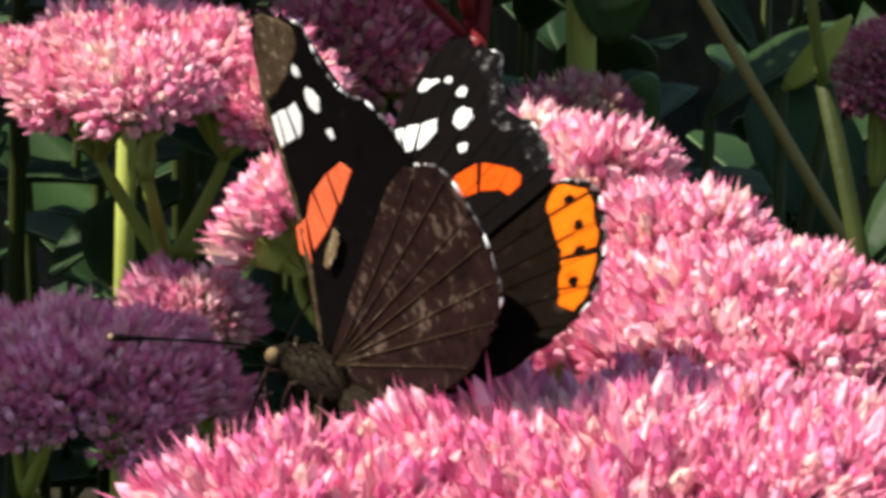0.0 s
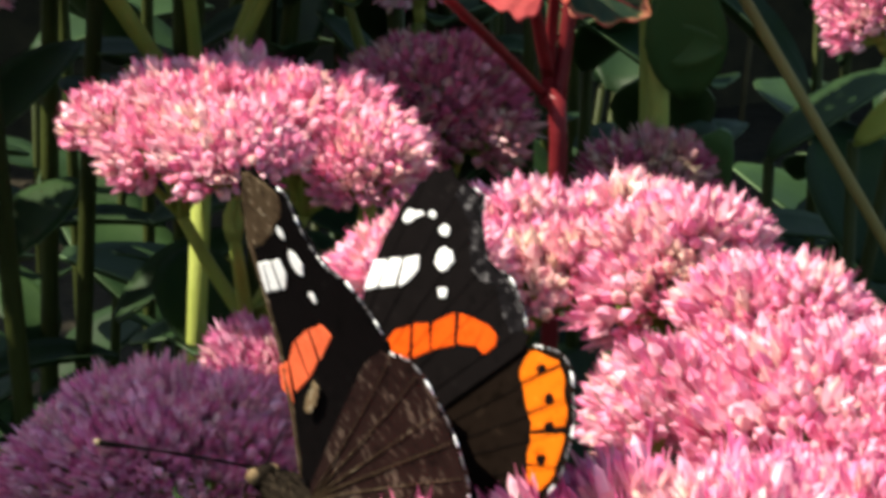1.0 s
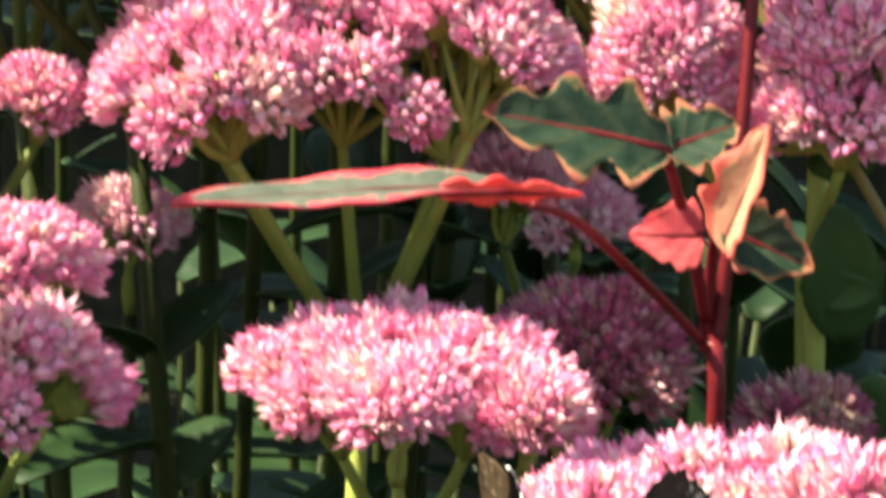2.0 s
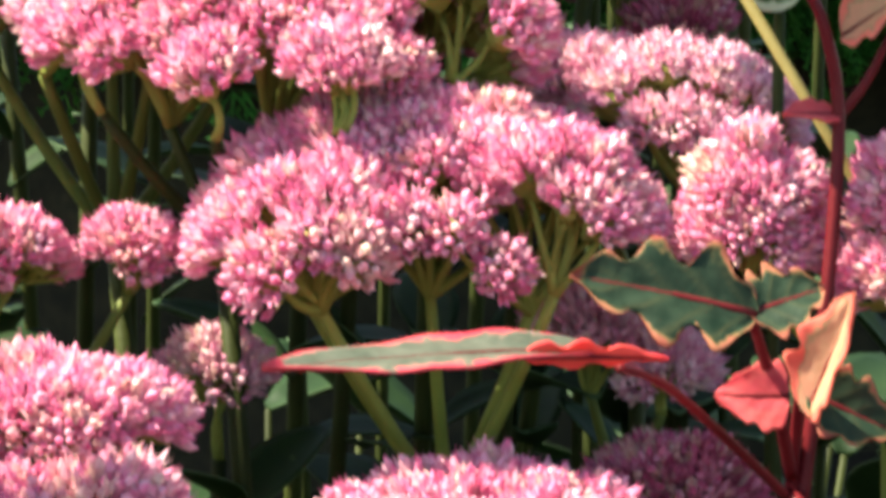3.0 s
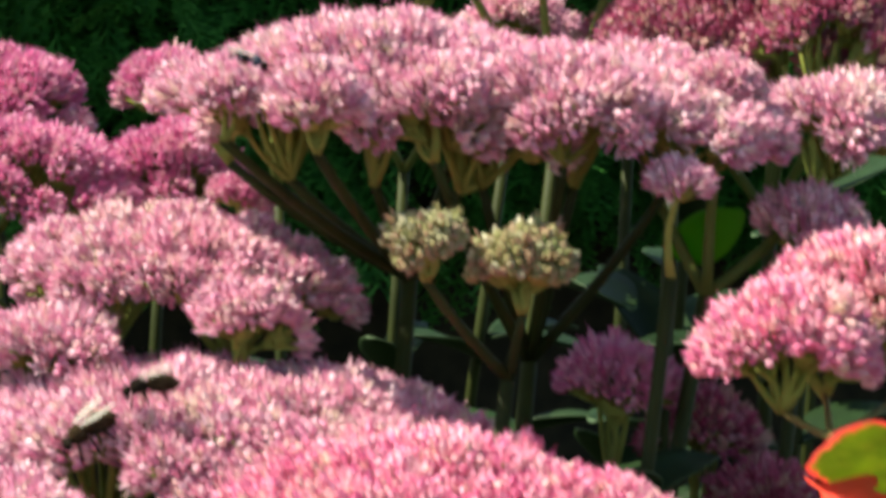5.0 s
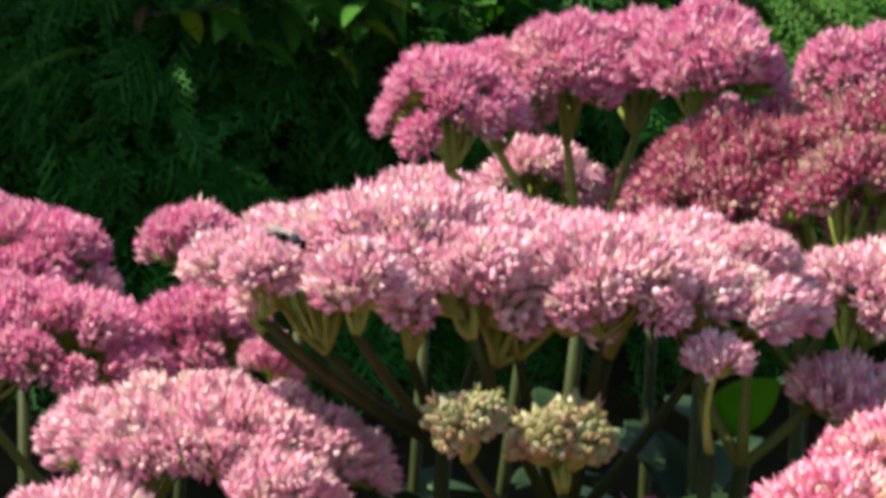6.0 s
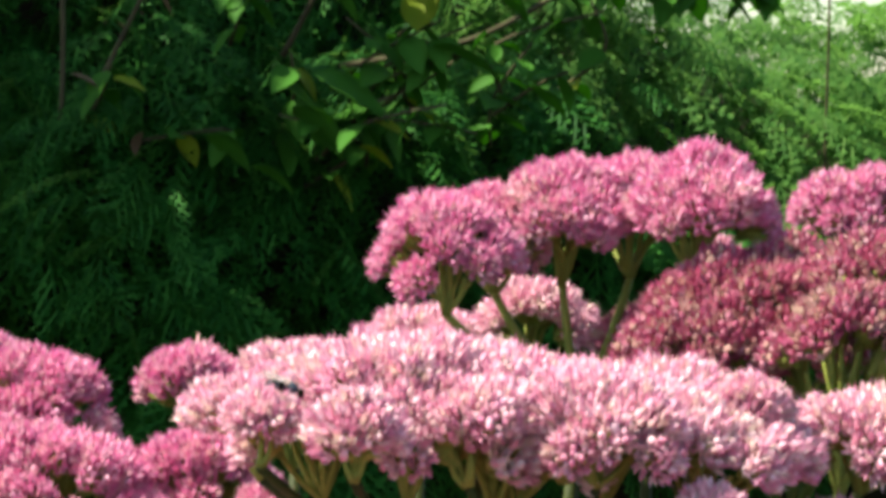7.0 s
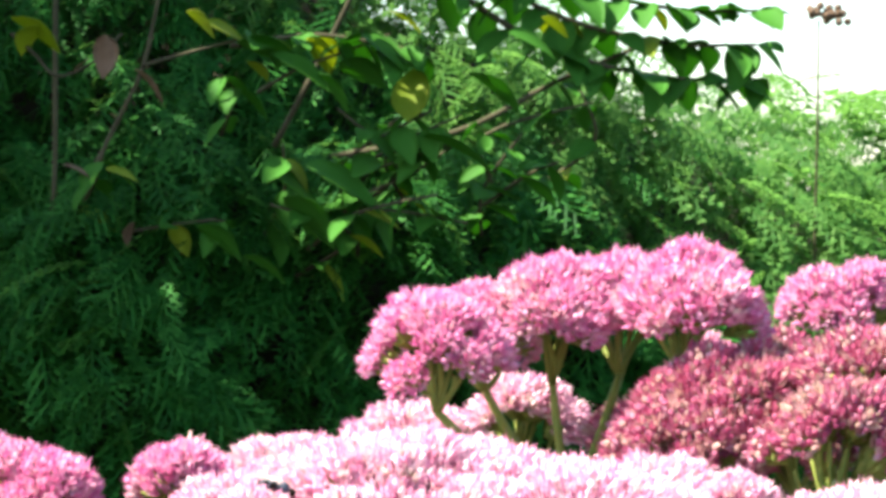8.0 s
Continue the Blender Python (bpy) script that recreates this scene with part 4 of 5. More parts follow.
def wing_sheet(name, pts, z, thick, mat_top, mat_low, mirror, parent):
    """A thin wing with its own upper and lower faces, slightly cambered."""
    bm = bmesh.new()
    sgn = -1 if mirror else 1

    def cam_z(p):
        return z + 0.0011 * math.sin(min(1, p.y / (0.9 * WL)) * math.pi) * 0.7

    inner = Vector((sum(p.x for p in pts) / len(pts), sum(p.y for p in pts) / len(pts), 0))
    rings = []
    for k in (1.0, 0.8, 0.6, 0.4, 0.2):
        rings.append([bm.verts.new((q.x, sgn * q.y, cam_z(q))) for q in [inner.lerp(p, k) for p in pts]])
    hub = bm.verts.new((inner.x, sgn * inner.y, cam_z(inner)))
    n = len(pts)
    for a, b in zip(rings[:-1], rings[1:]):
        for i in range(n):
            bm.faces.new((a[i], a[(i + 1) % n], b[(i + 1) % n], b[i]))
    for i in range(n):
        bm.faces.new((rings[-1][i], rings[-1][(i + 1) % n], hub))
    bmesh.ops.recalc_face_normals(bm, faces=bm.faces[:])
    bm.normal_update()
    if sum(fc.normal.z for fc in bm.faces) < 0:
        bmesh.ops.reverse_faces(bm, faces=bm.faces[:])
    top = list(bm.faces)
    ext = bmesh.ops.extrude_face_region(bm, geom=top)
    moved = [e for e in ext["geom"] if isinstance(e, bmesh.types.BMVert)]
    for q in moved:
        q.co.z += thick
    bm.normal_update()
    for fc in bm.faces:
        fc.material_index = 0 if fc.normal.z > 0.2 else 1
    me = bpy.data.meshes.new(name)
    bm.to_mesh(me)
    bm.free()
    me.materials.append(mat_top)
    me.materials.append(mat_low)
    return child(name, me, parent)


def wing_patch(name, ctrl, z, material, mirror, parent, label="", up=True, steps=5):
    """A patch of coloured scales lying on a wing."""
    ragged = random.Random(len(name) + int(1000 * abs(ctrl[0][0])))
    pts = [p + Vector((ragged.uniform(-1, 1), ragged.uniform(-1, 1), 0)) * 0.0045 * WL for p in outline(ctrl, 0.0, steps)]
    sgn = -1 if mirror else 1
    bm = bmesh.new()
    c = Vector((sum(p.x for p in pts) / len(pts), sum(p.y for p in pts) / len(pts), 0))
    lift = 0.00007 if up else -0.00007

    def h(p):
        return z + lift + 0.0011 * math.sin(min(1, p.y / (0.9 * WL)) * math.pi) * 0.7

    n = len(pts)
    a = [bm.verts.new((p.x, sgn * p.y, h(p) - lift)) for p in pts]
    b = [bm.verts.new((q.x, sgn * q.y, h(q))) for q in [c.lerp(p, 0.94) for p in pts]]
    d = [bm.verts.new((q.x, sgn * q.y, h(q))) for q in [c.lerp(p, 0.5) for p in pts]]
    m = bm.verts.new((c.x, sgn * c.y, h(c)))
    for i in range(n):
        j = (i + 1) % n
        bm.faces.new((a[i], a[j], b[j], b[i]))
        bm.faces.new((b[i], b[j], d[j], d[i]))
        bm.faces.new((d[i], d[j], m))
    bmesh.ops.recalc_face_normals(bm, faces=bm.faces[:])
    return part(name, bm, material, parent, label, False)


def blob(u, v, ru, rv, ang=0.0, n=9):
    ca, sa = math.cos(ang), math.sin(ang)
    return [(u + ca * ru * math.cos(t) - sa * rv * math.sin(t), v + sa * ru * math.cos(t) + ca * rv * math.sin(t)) for t in [2 * math.pi * i / n for i in range(n)]]


def strip(line, w0, w1):
    """A closed band round a line of points."""
    a, b = [], []
    n = len(line)
    for i, p in enumerate(line):
        q, r = line[max(i - 1, 0)], line[min(i + 1, n - 1)]
        d = Vector((r[0] - q[0], r[1] - q[1])).normalized()
        w = (w0 + (w1 - w0) * i / (n - 1)) / 2 * (1 + 0.22 * math.sin(i * 2.3))
        a.append((p[0] - d.y * w, p[1] + d.x * w))
        b.append((p[0] + d.y * w, p[1] - d.x * w))
    return a + b[::-1]


def cell(line, left, right):
    """A coloured wing cell along a short line, with straight ends."""
    d = Vector((line[-1][0] - line[0][0], line[-1][1] - line[0][1])).normalized()
    slant = 0.012
    a = [(p[0] - d.y * left + d.x * slant, p[1] + d.x * left + d.y * slant) for p in line]
    b = [(p[0] + d.y * right - d.x * slant, p[1] - d.x * right - d.y * slant) for p in line]
    return a + b[::-1]


def veins(parent, mirror, tips, foot, z, up):
    sgn = -1 if mirror else 1
    for u, v in tips:
        pts = []
        for i in range(6):
            k = i / 5
            a, b = foot[0] + (u - foot[0]) * k, (foot[1] + (v - foot[1]) * k)
            zz = z + 0.0011 * math.sin(min(1, b / 0.9) * math.pi) * 0.7
            pts.append((a * WL, sgn * b * WL, zz))
        vv, ff = tube_arrays(pts, [0.00008, 0.00007, 0.00006, 0.00005, 0.00004, 0.00003], 5)
        child("vein", mesh_np("vein", vv, ff, [W_BLACK if up else W_TIP], smooth=True), parent)


def build_wing(body, mirror):
    """One side: a forewing and a hindwing that move together about the body's axis."""
    side = new("wing_pair")
    side.empty_display_size = 0.005
    side.parent = body
    th = 0.00022
    ft = 0.00045 + th
    fw = wing_sheet("forewing", outline(FORE, 0.014), 0.00045, th, W_BLACK, W_BLACK, mirror, side)
    hw = wing_sheet("hindwing", outline(HIND, 0.014), 0.0, th, W_BROWN, W_MOTTLE, mirror, side)
    # upper side
    white = [[(0.215, 0.550), (0.244, 0.628), (0.202, 0.652), (0.176, 0.572)], [(0.168, 0.576), (0.196, 0.656), (0.156, 0.680), (0.124, 0.603)], [(0.118, 0.608), (0.150, 0.684), (0.118, 0.705), (0.090, 0.680), (0.094, 0.630)]]
    spots = [blob(0.032, 0.739, 0.034, 0.028, 0.5), blob(-0.030, 0.667, 0.016, 0.014), blob(0.090, 0.801, 0.017, 0.015), blob(0.157, 0.817, 0.011, 0.008), [(0.226, 0.757), (0.243, 0.785), (0.222, 0.800), (0.187, 0.810), (0.202, 0.781)]]
    band = [[(0.142, 0.352), (0.092, 0.404), (0.050, 0.366), (0.092, 0.312)], [(0.090, 0.410), (0.044, 0.462), (-0.006, 0.412), (0.045, 0.370)], [(0.046, 0.475), (0.042, 0.512), (-0.004, 0.548), (-0.064, 0.470), (-0.010, 0.420)],
            [(-0.008, 0.552), (-0.050, 0.580), (-0.104, 0.520), (-0.066, 0.484)], [(-0.056, 0.585), (-0.110, 0.644), (-0.168, 0.574), (-0.108, 0.524)], [(-0.116, 0.648), (-0.160, 0.662), (-0.214, 0.662), (-0.222, 0.604), (-0.172, 0.576)], [(-0.220, 0.664), (-0.268, 0.658), (-0.286, 0.634), (-0.272, 0.602), (-0.228, 0.604)]]
    red = [[(0.150, 0.275), (0.158, 0.350), (0.118, 0.385), (0.098, 0.262)], [(0.112, 0.395), (0.080, 0.468), (0.020, 0.380), (0.090, 0.300)], [(0.074, 0.476), (0.010, 0.540), (-0.030, 0.462), (0.016, 0.390)], [(0.004, 0.546), (-0.060, 0.600), (-0.098, 0.588), (-0.036, 0.470)]]
    for up in (True, False):
        zz = ft if up else 0.00045
        for wb in white:
            wing_patch("white_bar", wb, zz, W_WHITE, mirror, fw, "white bar of wing scales", up, 1)
        for sp in spots:
            wing_patch("white_spot", sp, zz, W_WHITE, mirror, fw, "", up, 3)
        for cl in band if up else red:
            wing_patch("orange_band" if up else "red_band", cl, zz, W_ORANGE if up else W_RED, mirror, fw, "orange band across the forewing" if up else "salmon-red band on the wing's underside", up, 1)
    wing_patch("grey_edge", strip([(0.13, 0.915), (0.06, 0.91), (0.0, 0.84), (-0.07, 0.785), (-0.13, 0.77), (-0.19, 0.772), (-0.25, 0.745), (-0.31, 0.705)], 0.03, 0.05), ft, W_SPECK, mirror, fw, "grey-dusted outer edge of the forewing", True)
    wing_patch("brown_tip", [(0.258, 0.68), (0.262, 0.80), (0.235, 0.91), (0.14, 0.928), (0.07, 0.91), (0.09, 0.84), (0.19, 0.71)], 0.00045, W_TIP, mirror, fw, "brown tip of the wing's underside", False)
    wing_patch("pale_costa", strip([(0.06, 0.03), (0.09, 0.18), (0.13, 0.35), (0.205, 0.55), (0.255, 0.69)], 0.010, 0.016), 0.00045, W_TIP, mirror, fw, "", False)
    # orange margin, cut into cells by the veins
    outer = spline([(-0.378, 0.678), (-0.45, 0.698), (-0.503, 0.684), (-0.560, 0.634), (-0.606, 0.580), (-0.640, 0.512), (-0.658, 0.455), (-0.645, 0.405)], 6, False)
    inner = spline([(-0.372, 0.668), (-0.384, 0.626), (-0.425, 0.580), (-0.480, 0.545), (-0.520, 0.515), (-0.550, 0.465), (-0.580, 0.420), (-0.592, 0.405)], 6, False)
    n = len(outer) - 1
    for a, b in ((0, 10), (10, 18), (18, 25), (25, 33), (33, n)):
        cl = [(p[0], p[1]) for p in outer[a:b + 1:2]] + [(p[0], p[1]) for p in inner[a:b + 1:2]][::-1]
        mid = (sum(q[0] for q in cl) / len(cl), sum(q[1] for q in cl) / len(cl))
        wing_patch("orange_margin", [(mid[0] + 0.95 * (q[0] - mid[0]), mid[1] + 0.95 * (q[1] - mid[1])) for q in cl], th, W_MARGIN, mirror, hw, "orange margin of the hindwing", True, 1)
    for u, v in ((-0.441, 0.655), (-0.515, 0.607), (-0.563, 0.552), (-0.597, 0.475)):
        wing_patch("black_dot", blob(u, v, 0.016, 0.013), th + 0.00007, W_BLACK, mirror, hw, "", True)
    wing_patch("cream_patch", strip([(0.020, 0.29), (-0.010, 0.345), (-0.03, 0.40)], 0.022, 0.034), 0.0, W_TAN, mirror, hw, "cream patch on the underside of the hindwing", False)
    for ctrl, z0, holder in ((FORE[10:20], 0.00045, fw), (HIND[4:12], 0.0, hw)):
        line = spline([(a, b, 0) for a, b in ctrl], 3, False)
        for i in range(0, len(line) - 2, 2):
            seg = [(line[i + k].x * 1.004, line[i + k].y * 1.004) for k in (0, 1, 2)]
            sgn = -1 if mirror else 1
            v, f = tube_arrays([(a * WL, sgn * b * WL, z0 + th / 2 + 0.0011 * math.sin(min(1, b / 0.9) * math.pi) * 0.7) for a, b in seg], [0.00006, 0.00015, 0.00006], 6)
            child("fringe", mesh_np("fringe", v, f, [W_GREY if (i // 2) % 3 else W_WHITE], smooth=True), holder)
    ht = [(-0.38, 0.68), (-0.49, 0.69), (-0.57, 0.63), (-0.62, 0.57), (-0.65, 0.48), (-0.64, 0.37), (-0.55, 0.22)]
    veins(hw, mirror, ht, (0.0, 0.02), th + 0.00010, True)
    veins(hw, mirror, ht, (0.0, 0.02), -0.00008, False)
    veins(fw, mirror, [(0.25, 0.88), (0.13, 0.93), (0.0, 0.86), (-0.1, 0.79), (-0.2, 0.785), (-0.32, 0.70)], (0.03, 0.02), ft + 0.00010, True)
    return side


def lathe(prof, sides=14, squash=1.0):
    """A turned body along x."""
    v, f = [], []
    for x, r, z in prof:
        for k in range(sides):
            a = 2 * math.pi * k / sides
            v.append(Vector((x, r * math.cos(a), z + squash * r * math.sin(a))))
    n = len(prof)
    for i in range(n - 1):
        for k in range(sides):
            f.append((i * sides + k, (i + 1) * sides + k, (i + 1) * sides + (k + 1) % sides, i * sides + (k + 1) % sides))
    f.append(tuple(range(sides)))
    f.append(tuple((n - 1) * sides + k for k in range(sides))[::-1])
    return v, f


def fuzz(parent, prof, count, length, material, seed):
    """Short hairs standing from a turned body."""
    rng = random.Random(seed)
    v, f = [], []
    for _ in range(count):
        i = rng.randrange(len(prof) - 1)
        k = rng.random()
        x = prof[i][0] + (prof[i + 1][0] - prof[i][0]) * k
        r = prof[i][1] + (prof[i + 1][1] - prof[i][1]) * k
        zc = prof[i][2] + (prof[i + 1][2] - prof[i][2]) * k
        a = rng.uniform(0, 6.28)
        o = Vector((x, r * math.cos(a), zc + r * math.sin(a)))
        d = Vector((rng.uniform(-.9, 0.1), math.cos(a), math.sin(a))).normalized() * length * rng.uniform(.6, 1.2)
        w = Vector((0, -math.sin(a), math.cos(a))) * length * 0.05
        n = len(v)
        v.extend([o - w, o + w, o + d])
        f.append((n, n + 1, n + 2))
    child("fur", mesh_np("fur", v, f, [material]), parent)


def build_butterfly():
    top = empty("butterfly", Matrix.Identity(4), "black butterfly with orange bands and white spots on a flower", "butterfly")
    thorax = [(0.0065, 0.0004, 0.0), (0.006, 0.0016, 0.0), (0.004, 0.0023, 0.0003), (0.001, 0.0026, 0.0002), (-0.002, 0.0022, -0.0002), (-0.0035, 0.0012, -0.0005)]
    v, f = lathe(thorax)
    th = child("thorax", mesh_np("thorax", v, f, [B_FUR], smooth=True), top)
    fuzz(th, thorax, 500, 0.0014, B_FUR, 4)
    abd = [(-0.0025, 0.0012, -0.0004), (-0.004, 0.0021, -0.0007), (-0.007, 0.0024, -0.0011), (-0.010, 0.0021, -0.0016), (-0.013, 0.0014, -0.0021), (-0.0150, 0.0005, -0.0024)]
    v, f = lathe(abd)
    ab = child("abdomen", mesh_np("abdomen", v, f, [B_FUR], smooth=True), top)
    fuzz(ab, abd, 250, 0.0008, B_FUR, 6)
    head = [(0.0090, 0.0003, -0.0004), (0.0086, 0.0010, -0.0003), (0.0076, 0.0015, -0.0001), (0.0065, 0.0012, 0.0)]
    v, f = lathe(head, 12)
    hd = child("head", mesh_np("head", v, f, [B_FUR], smooth=True), top)
    fuzz(hd, head, 120, 0.0009, B_FUR, 7)
    for s in (1, -1):
        v, f = ball(0.00085, 12, 8)
        child("eye", mesh_np("eye", [p + Vector((0.0078, s * 0.0011, 0.0001)) for p in v], f, [W_TAN], smooth=True), hd)
        pts = bend((0.0085, s * 0.0006, 0.0006), (0.0190, s * 0.0120, 0.0002), (0, 0, 0.0002), 8)
        v, f = tube_arrays(pts, [0.00016] * 7 + [0.00030, 0.00038], 7)
        child("antenna", mesh_np("antenna", v, f, [W_BLACK], smooth=True), top)
        v, f = ball(0.00042, 8, 6)
        child("antenna_tip", mesh_np("antenna_tip", [p + pts[-1] for p in v], f, [W_TAN], smooth=True), top)
        for x0, x1 in ((0.004, 0.0062), (0.001, 0.002), (-0.001, -0.005)):
            p = spline([(x0, s * 0.0012, -0.0012), ((x0 + x1) / 2, s * 0.0036, 0.0002), (x1, s * 0.0045, -0.0042), (x1 + 0.0008, s * 0.0048, -0.0062)], 3, False)
            v, f = tube_arrays(p, [0.00028 - 0.000015 * i for i in range(len(p))], 6)
            child("leg", mesh_np("leg", v, f, [W_MOTTLE], smooth=True), top)
    v, f = tube_arrays(spline([(0.0088, 0, -0.0008), (0.0105, 0, -0.0030), (0.0098, 0, -0.0062)], 4, False), [0.00022] * 9, 6)
    child("proboscis", mesh_np("proboscis", v, f, [W_MOTTLE], smooth=True), top)
    for ob in top.children:
        ob.location.z -= 0.0012
    return top, build_wing(top, False), build_wing(top, True)


butterfly, left_wing, right_wing = build_butterfly()


# ---- bees and fly ----
def glassy_wing():
    m = Mat("clear_wing")
    m.colour((0.42, 0.39, 0.34))
    m.set(0.25, 0, 0.6)
    m.b.inputs["Alpha"].default_value = 0.32
    return m.m


M_WING = glassy_wing()
M_BEE = wing_material("bee_brown", (0.012, 0.009, 0.006), (0.045, 0.030, 0.016), (0.18, 0.13, 0.07), 0.6, 500)
M_BEEDARK = wing_material("bee_dark", (0.008, 0.007, 0.006), (0.02, 0.016, 0.012), (0.06, 0.05, 0.04), 0.6, 900)


M_BAND = wing_material("bee_band", (0.02, 0.015, 0.01), (0.05, 0.035, 0.02), (0.12, 0.09, 0.05), 0.6, 900)


def fly_metal():
    m = Mat("blue_black_fly")
    m.colour(m.ramp(m.noise(900.0, 3), [(0.3, (0.01, 0.013, 0.02)), (0.7, (0.05, 0.065, 0.09))]))
    m.set(0.5, 0.3, 0.4)
    return m.m


M_FLY = fly_metal()


def insect(name, label, category, length, abdomen_mat, thorax_mat, wing_len, furry):
    k = length / 0.012
    top = empty(name, Matrix.Identity(4), label, category)
    abd = [(-0.0005, 0.0008, 0.0), (-0.0015, 0.0019, 0), (-0.0035, 0.0023, -0.0002), (-0.0055, 0.0018, -0.0006), (-0.0072, 0.0005, -0.001)]
    tho = [(0.0032, 0.0006, 0.0), (0.0024, 0.0017, 0.0002), (0.0010, 0.0020, 0.0003), (-0.0006, 0.0010, 0.0)]
    hea = [(0.0048, 0.0003, -0.0006), (0.0044, 0.0012, -0.0004), (0.0036, 0.0014, -0.0003), (0.0030, 0.0005, 0.0)]
    for nm, prof, mat, seed in (("abdomen", abd, abdomen_mat, 1), ("thorax", tho, thorax_mat, 2), ("head", hea, M_BEEDARK, 3)):
        prof = [(a * k, b * k, c * k) for a, b, c in prof]
        v, f = lathe(prof, 12)
        ob = child(nm, mesh_np(nm, v, f, [mat], smooth=True), top)
        if furry and nm != "head":
            fuzz(ob, prof, 160, 0.0008, mat, seed)
        if nm == "abdomen":
            for i in (1, 2, 3):
                x, r, z = prof[i]
                v, f = lathe([(x + 0.0003, r * 0.98, z), (x + 0.0001, r * 1.06, z), (x - 0.0003, r * 1.04, z), (x - 0.0005, r * 0.95, z)], 12)
                child("band", mesh_np("band", v, f, [M_BAND if furry else M_BEEDARK], smooth=True), ob)
    for s in (1, -1):
        for nm, l, w, a in (("forewing", wing_len, 0.0030, 0.20), ("hindwing", wing_len * 0.7, 0.0022, 0.36)):
            n = 12
            bm = bmesh.new()
            lo, hi = [], []
            for i in range(n):
                t = 2 * math.pi * i / n
                x, y = -l * (0.5 - 0.5 * math.cos(t)), w / 2 * math.sin(t) * (0.6 + 0.4 * (0.5 - 0.5 * math.cos(t)))
                q = Matrix.Rotation(-s * a, 4, "Z") @ Vector((x, y, 0))
                q += Vector((0.001 * k, s * 0.0012 * k, 0.0019 * k - 0.10 * x))
                lo.append(bm.verts.new(q))
                hi.append(bm.verts.new(q + Vector((0, 0, 0.00005))))
            bm.faces.new(lo[::-1])
            bm.faces.new(hi)
            for i in range(n):
                j = (i + 1) % n
                bm.faces.new((lo[i], lo[j], hi[j], hi[i]))
            part(nm, bm, M_WING, top, "clear veined wing", False)
        for x0, x1 in ((0.0020, 0.0040), (0.0006, 0.0002), (-0.0005, -0.0040)):
            p = spline([(x0 * k, s * 0.0012 * k, -0.001 * k), ((x0 + x1) / 2 * k, s * 0.0032 * k, -0.0006 * k), (x1 * k, s * 0.0036 * k, -0.0036 * k)], 3, False)
            v, f = tube_arrays(p, [0.00022 * k] * len(p), 5)
            child("leg", mesh_np("leg", v, f, [M_BEEDARK], smooth=True), top)
        v, f = ball(0.0007 * k, 8, 6)
        child("eye", mesh_np("eye", [q + Vector((0.0040 * k, s * 0.0010 * k, -0.0002 * k)) for q in v], f, [M_BEEDARK], smooth=True), top)
        v, f = tube_arrays([(0.0046 * k, s * 0.0004 * k, 0.0), (0.0058 * k, s * 0.0009 * k, 0.0006 * k), (0.0066 * k, s * 0.0011 * k, -0.0002 * k)], [0.0001] * 3, 5)
        child("antenna", mesh_np("antenna", v, f, [M_BEEDARK], smooth=True), top)
    return top


bee_a = insect("bee", "brown honey bee with pale wings feeding on a flower", "bee", 0.0108, M_BEE, M_BEE, 0.0074, True)
bee_b = insect("bee", "dark honey bee crawling over a flower head", "bee", 0.0098, M_BEE, M_BEEDARK, 0.0068, True)
fly = insect("fly", "blue-black fly resting on a pink flower head", "fly", 0.0078, M_FLY, M_FLY, 0.0065, False)
fly.matrix_world = pose(0.0298, 0.4780, 0.5159, 0, 6, -14)


# ---- hedge and shrub behind ----
def foliage_material(name, a, b, c3, through):
    m = Mat(name)
    big = m.noise(5.0, 3)
    c = m.ramp(island(m), [(0.0, a), (0.6, b), (1.0, c3)])
    c = m.mix(c, a, m.value("MULTIPLY", big, 0.6))
    m.colour(c)
    m.set(0.65, 0, 0.15)
    m.thin(m.mix(c, (0.20, 0.38, 0.07), 0.45), through)
    return m.m


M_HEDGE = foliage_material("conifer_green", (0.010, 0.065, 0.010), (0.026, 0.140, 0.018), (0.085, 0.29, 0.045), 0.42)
# lighter copy of the conifer green, with sunlight put into the colour
M_HEDGE_LIT = foliage_material("conifer_green_painted_sun", (0.050, 0.150, 0.030), (0.11, 0.25, 0.05), (0.20, 0.36, 0.08), 0.6)
M_SHRUB = foliage_material("shrub_leaf_green", (0.035, 0.15, 0.018), (0.085, 0.25, 0.03), (0.17, 0.35, 0.045), 0.55)
M_YELLOW = fleshy_material("yellowing_leaf", (0.18, 0.26, 0.02), (0.32, 0.36, 0.04), 0.6, 0.5)
M_BROWN = fleshy_material("withered_leaf", (0.12, 0.07, 0.04), (0.24, 0.15, 0.10), 0.7, 0.15)
# near-black colour holds the shade deep inside the hedge
M_INNER_SHADE = fleshy_material("hedge_inner_shade", (0.012, 0.011, 0.007), (0.03, 0.026, 0.014), 0.9, 0.0)
M_TWIG = fleshy_material("grey_brown_bark", (0.045, 0.038, 0.02), (0.10, 0.085, 0.045), 0.8, 0.0)


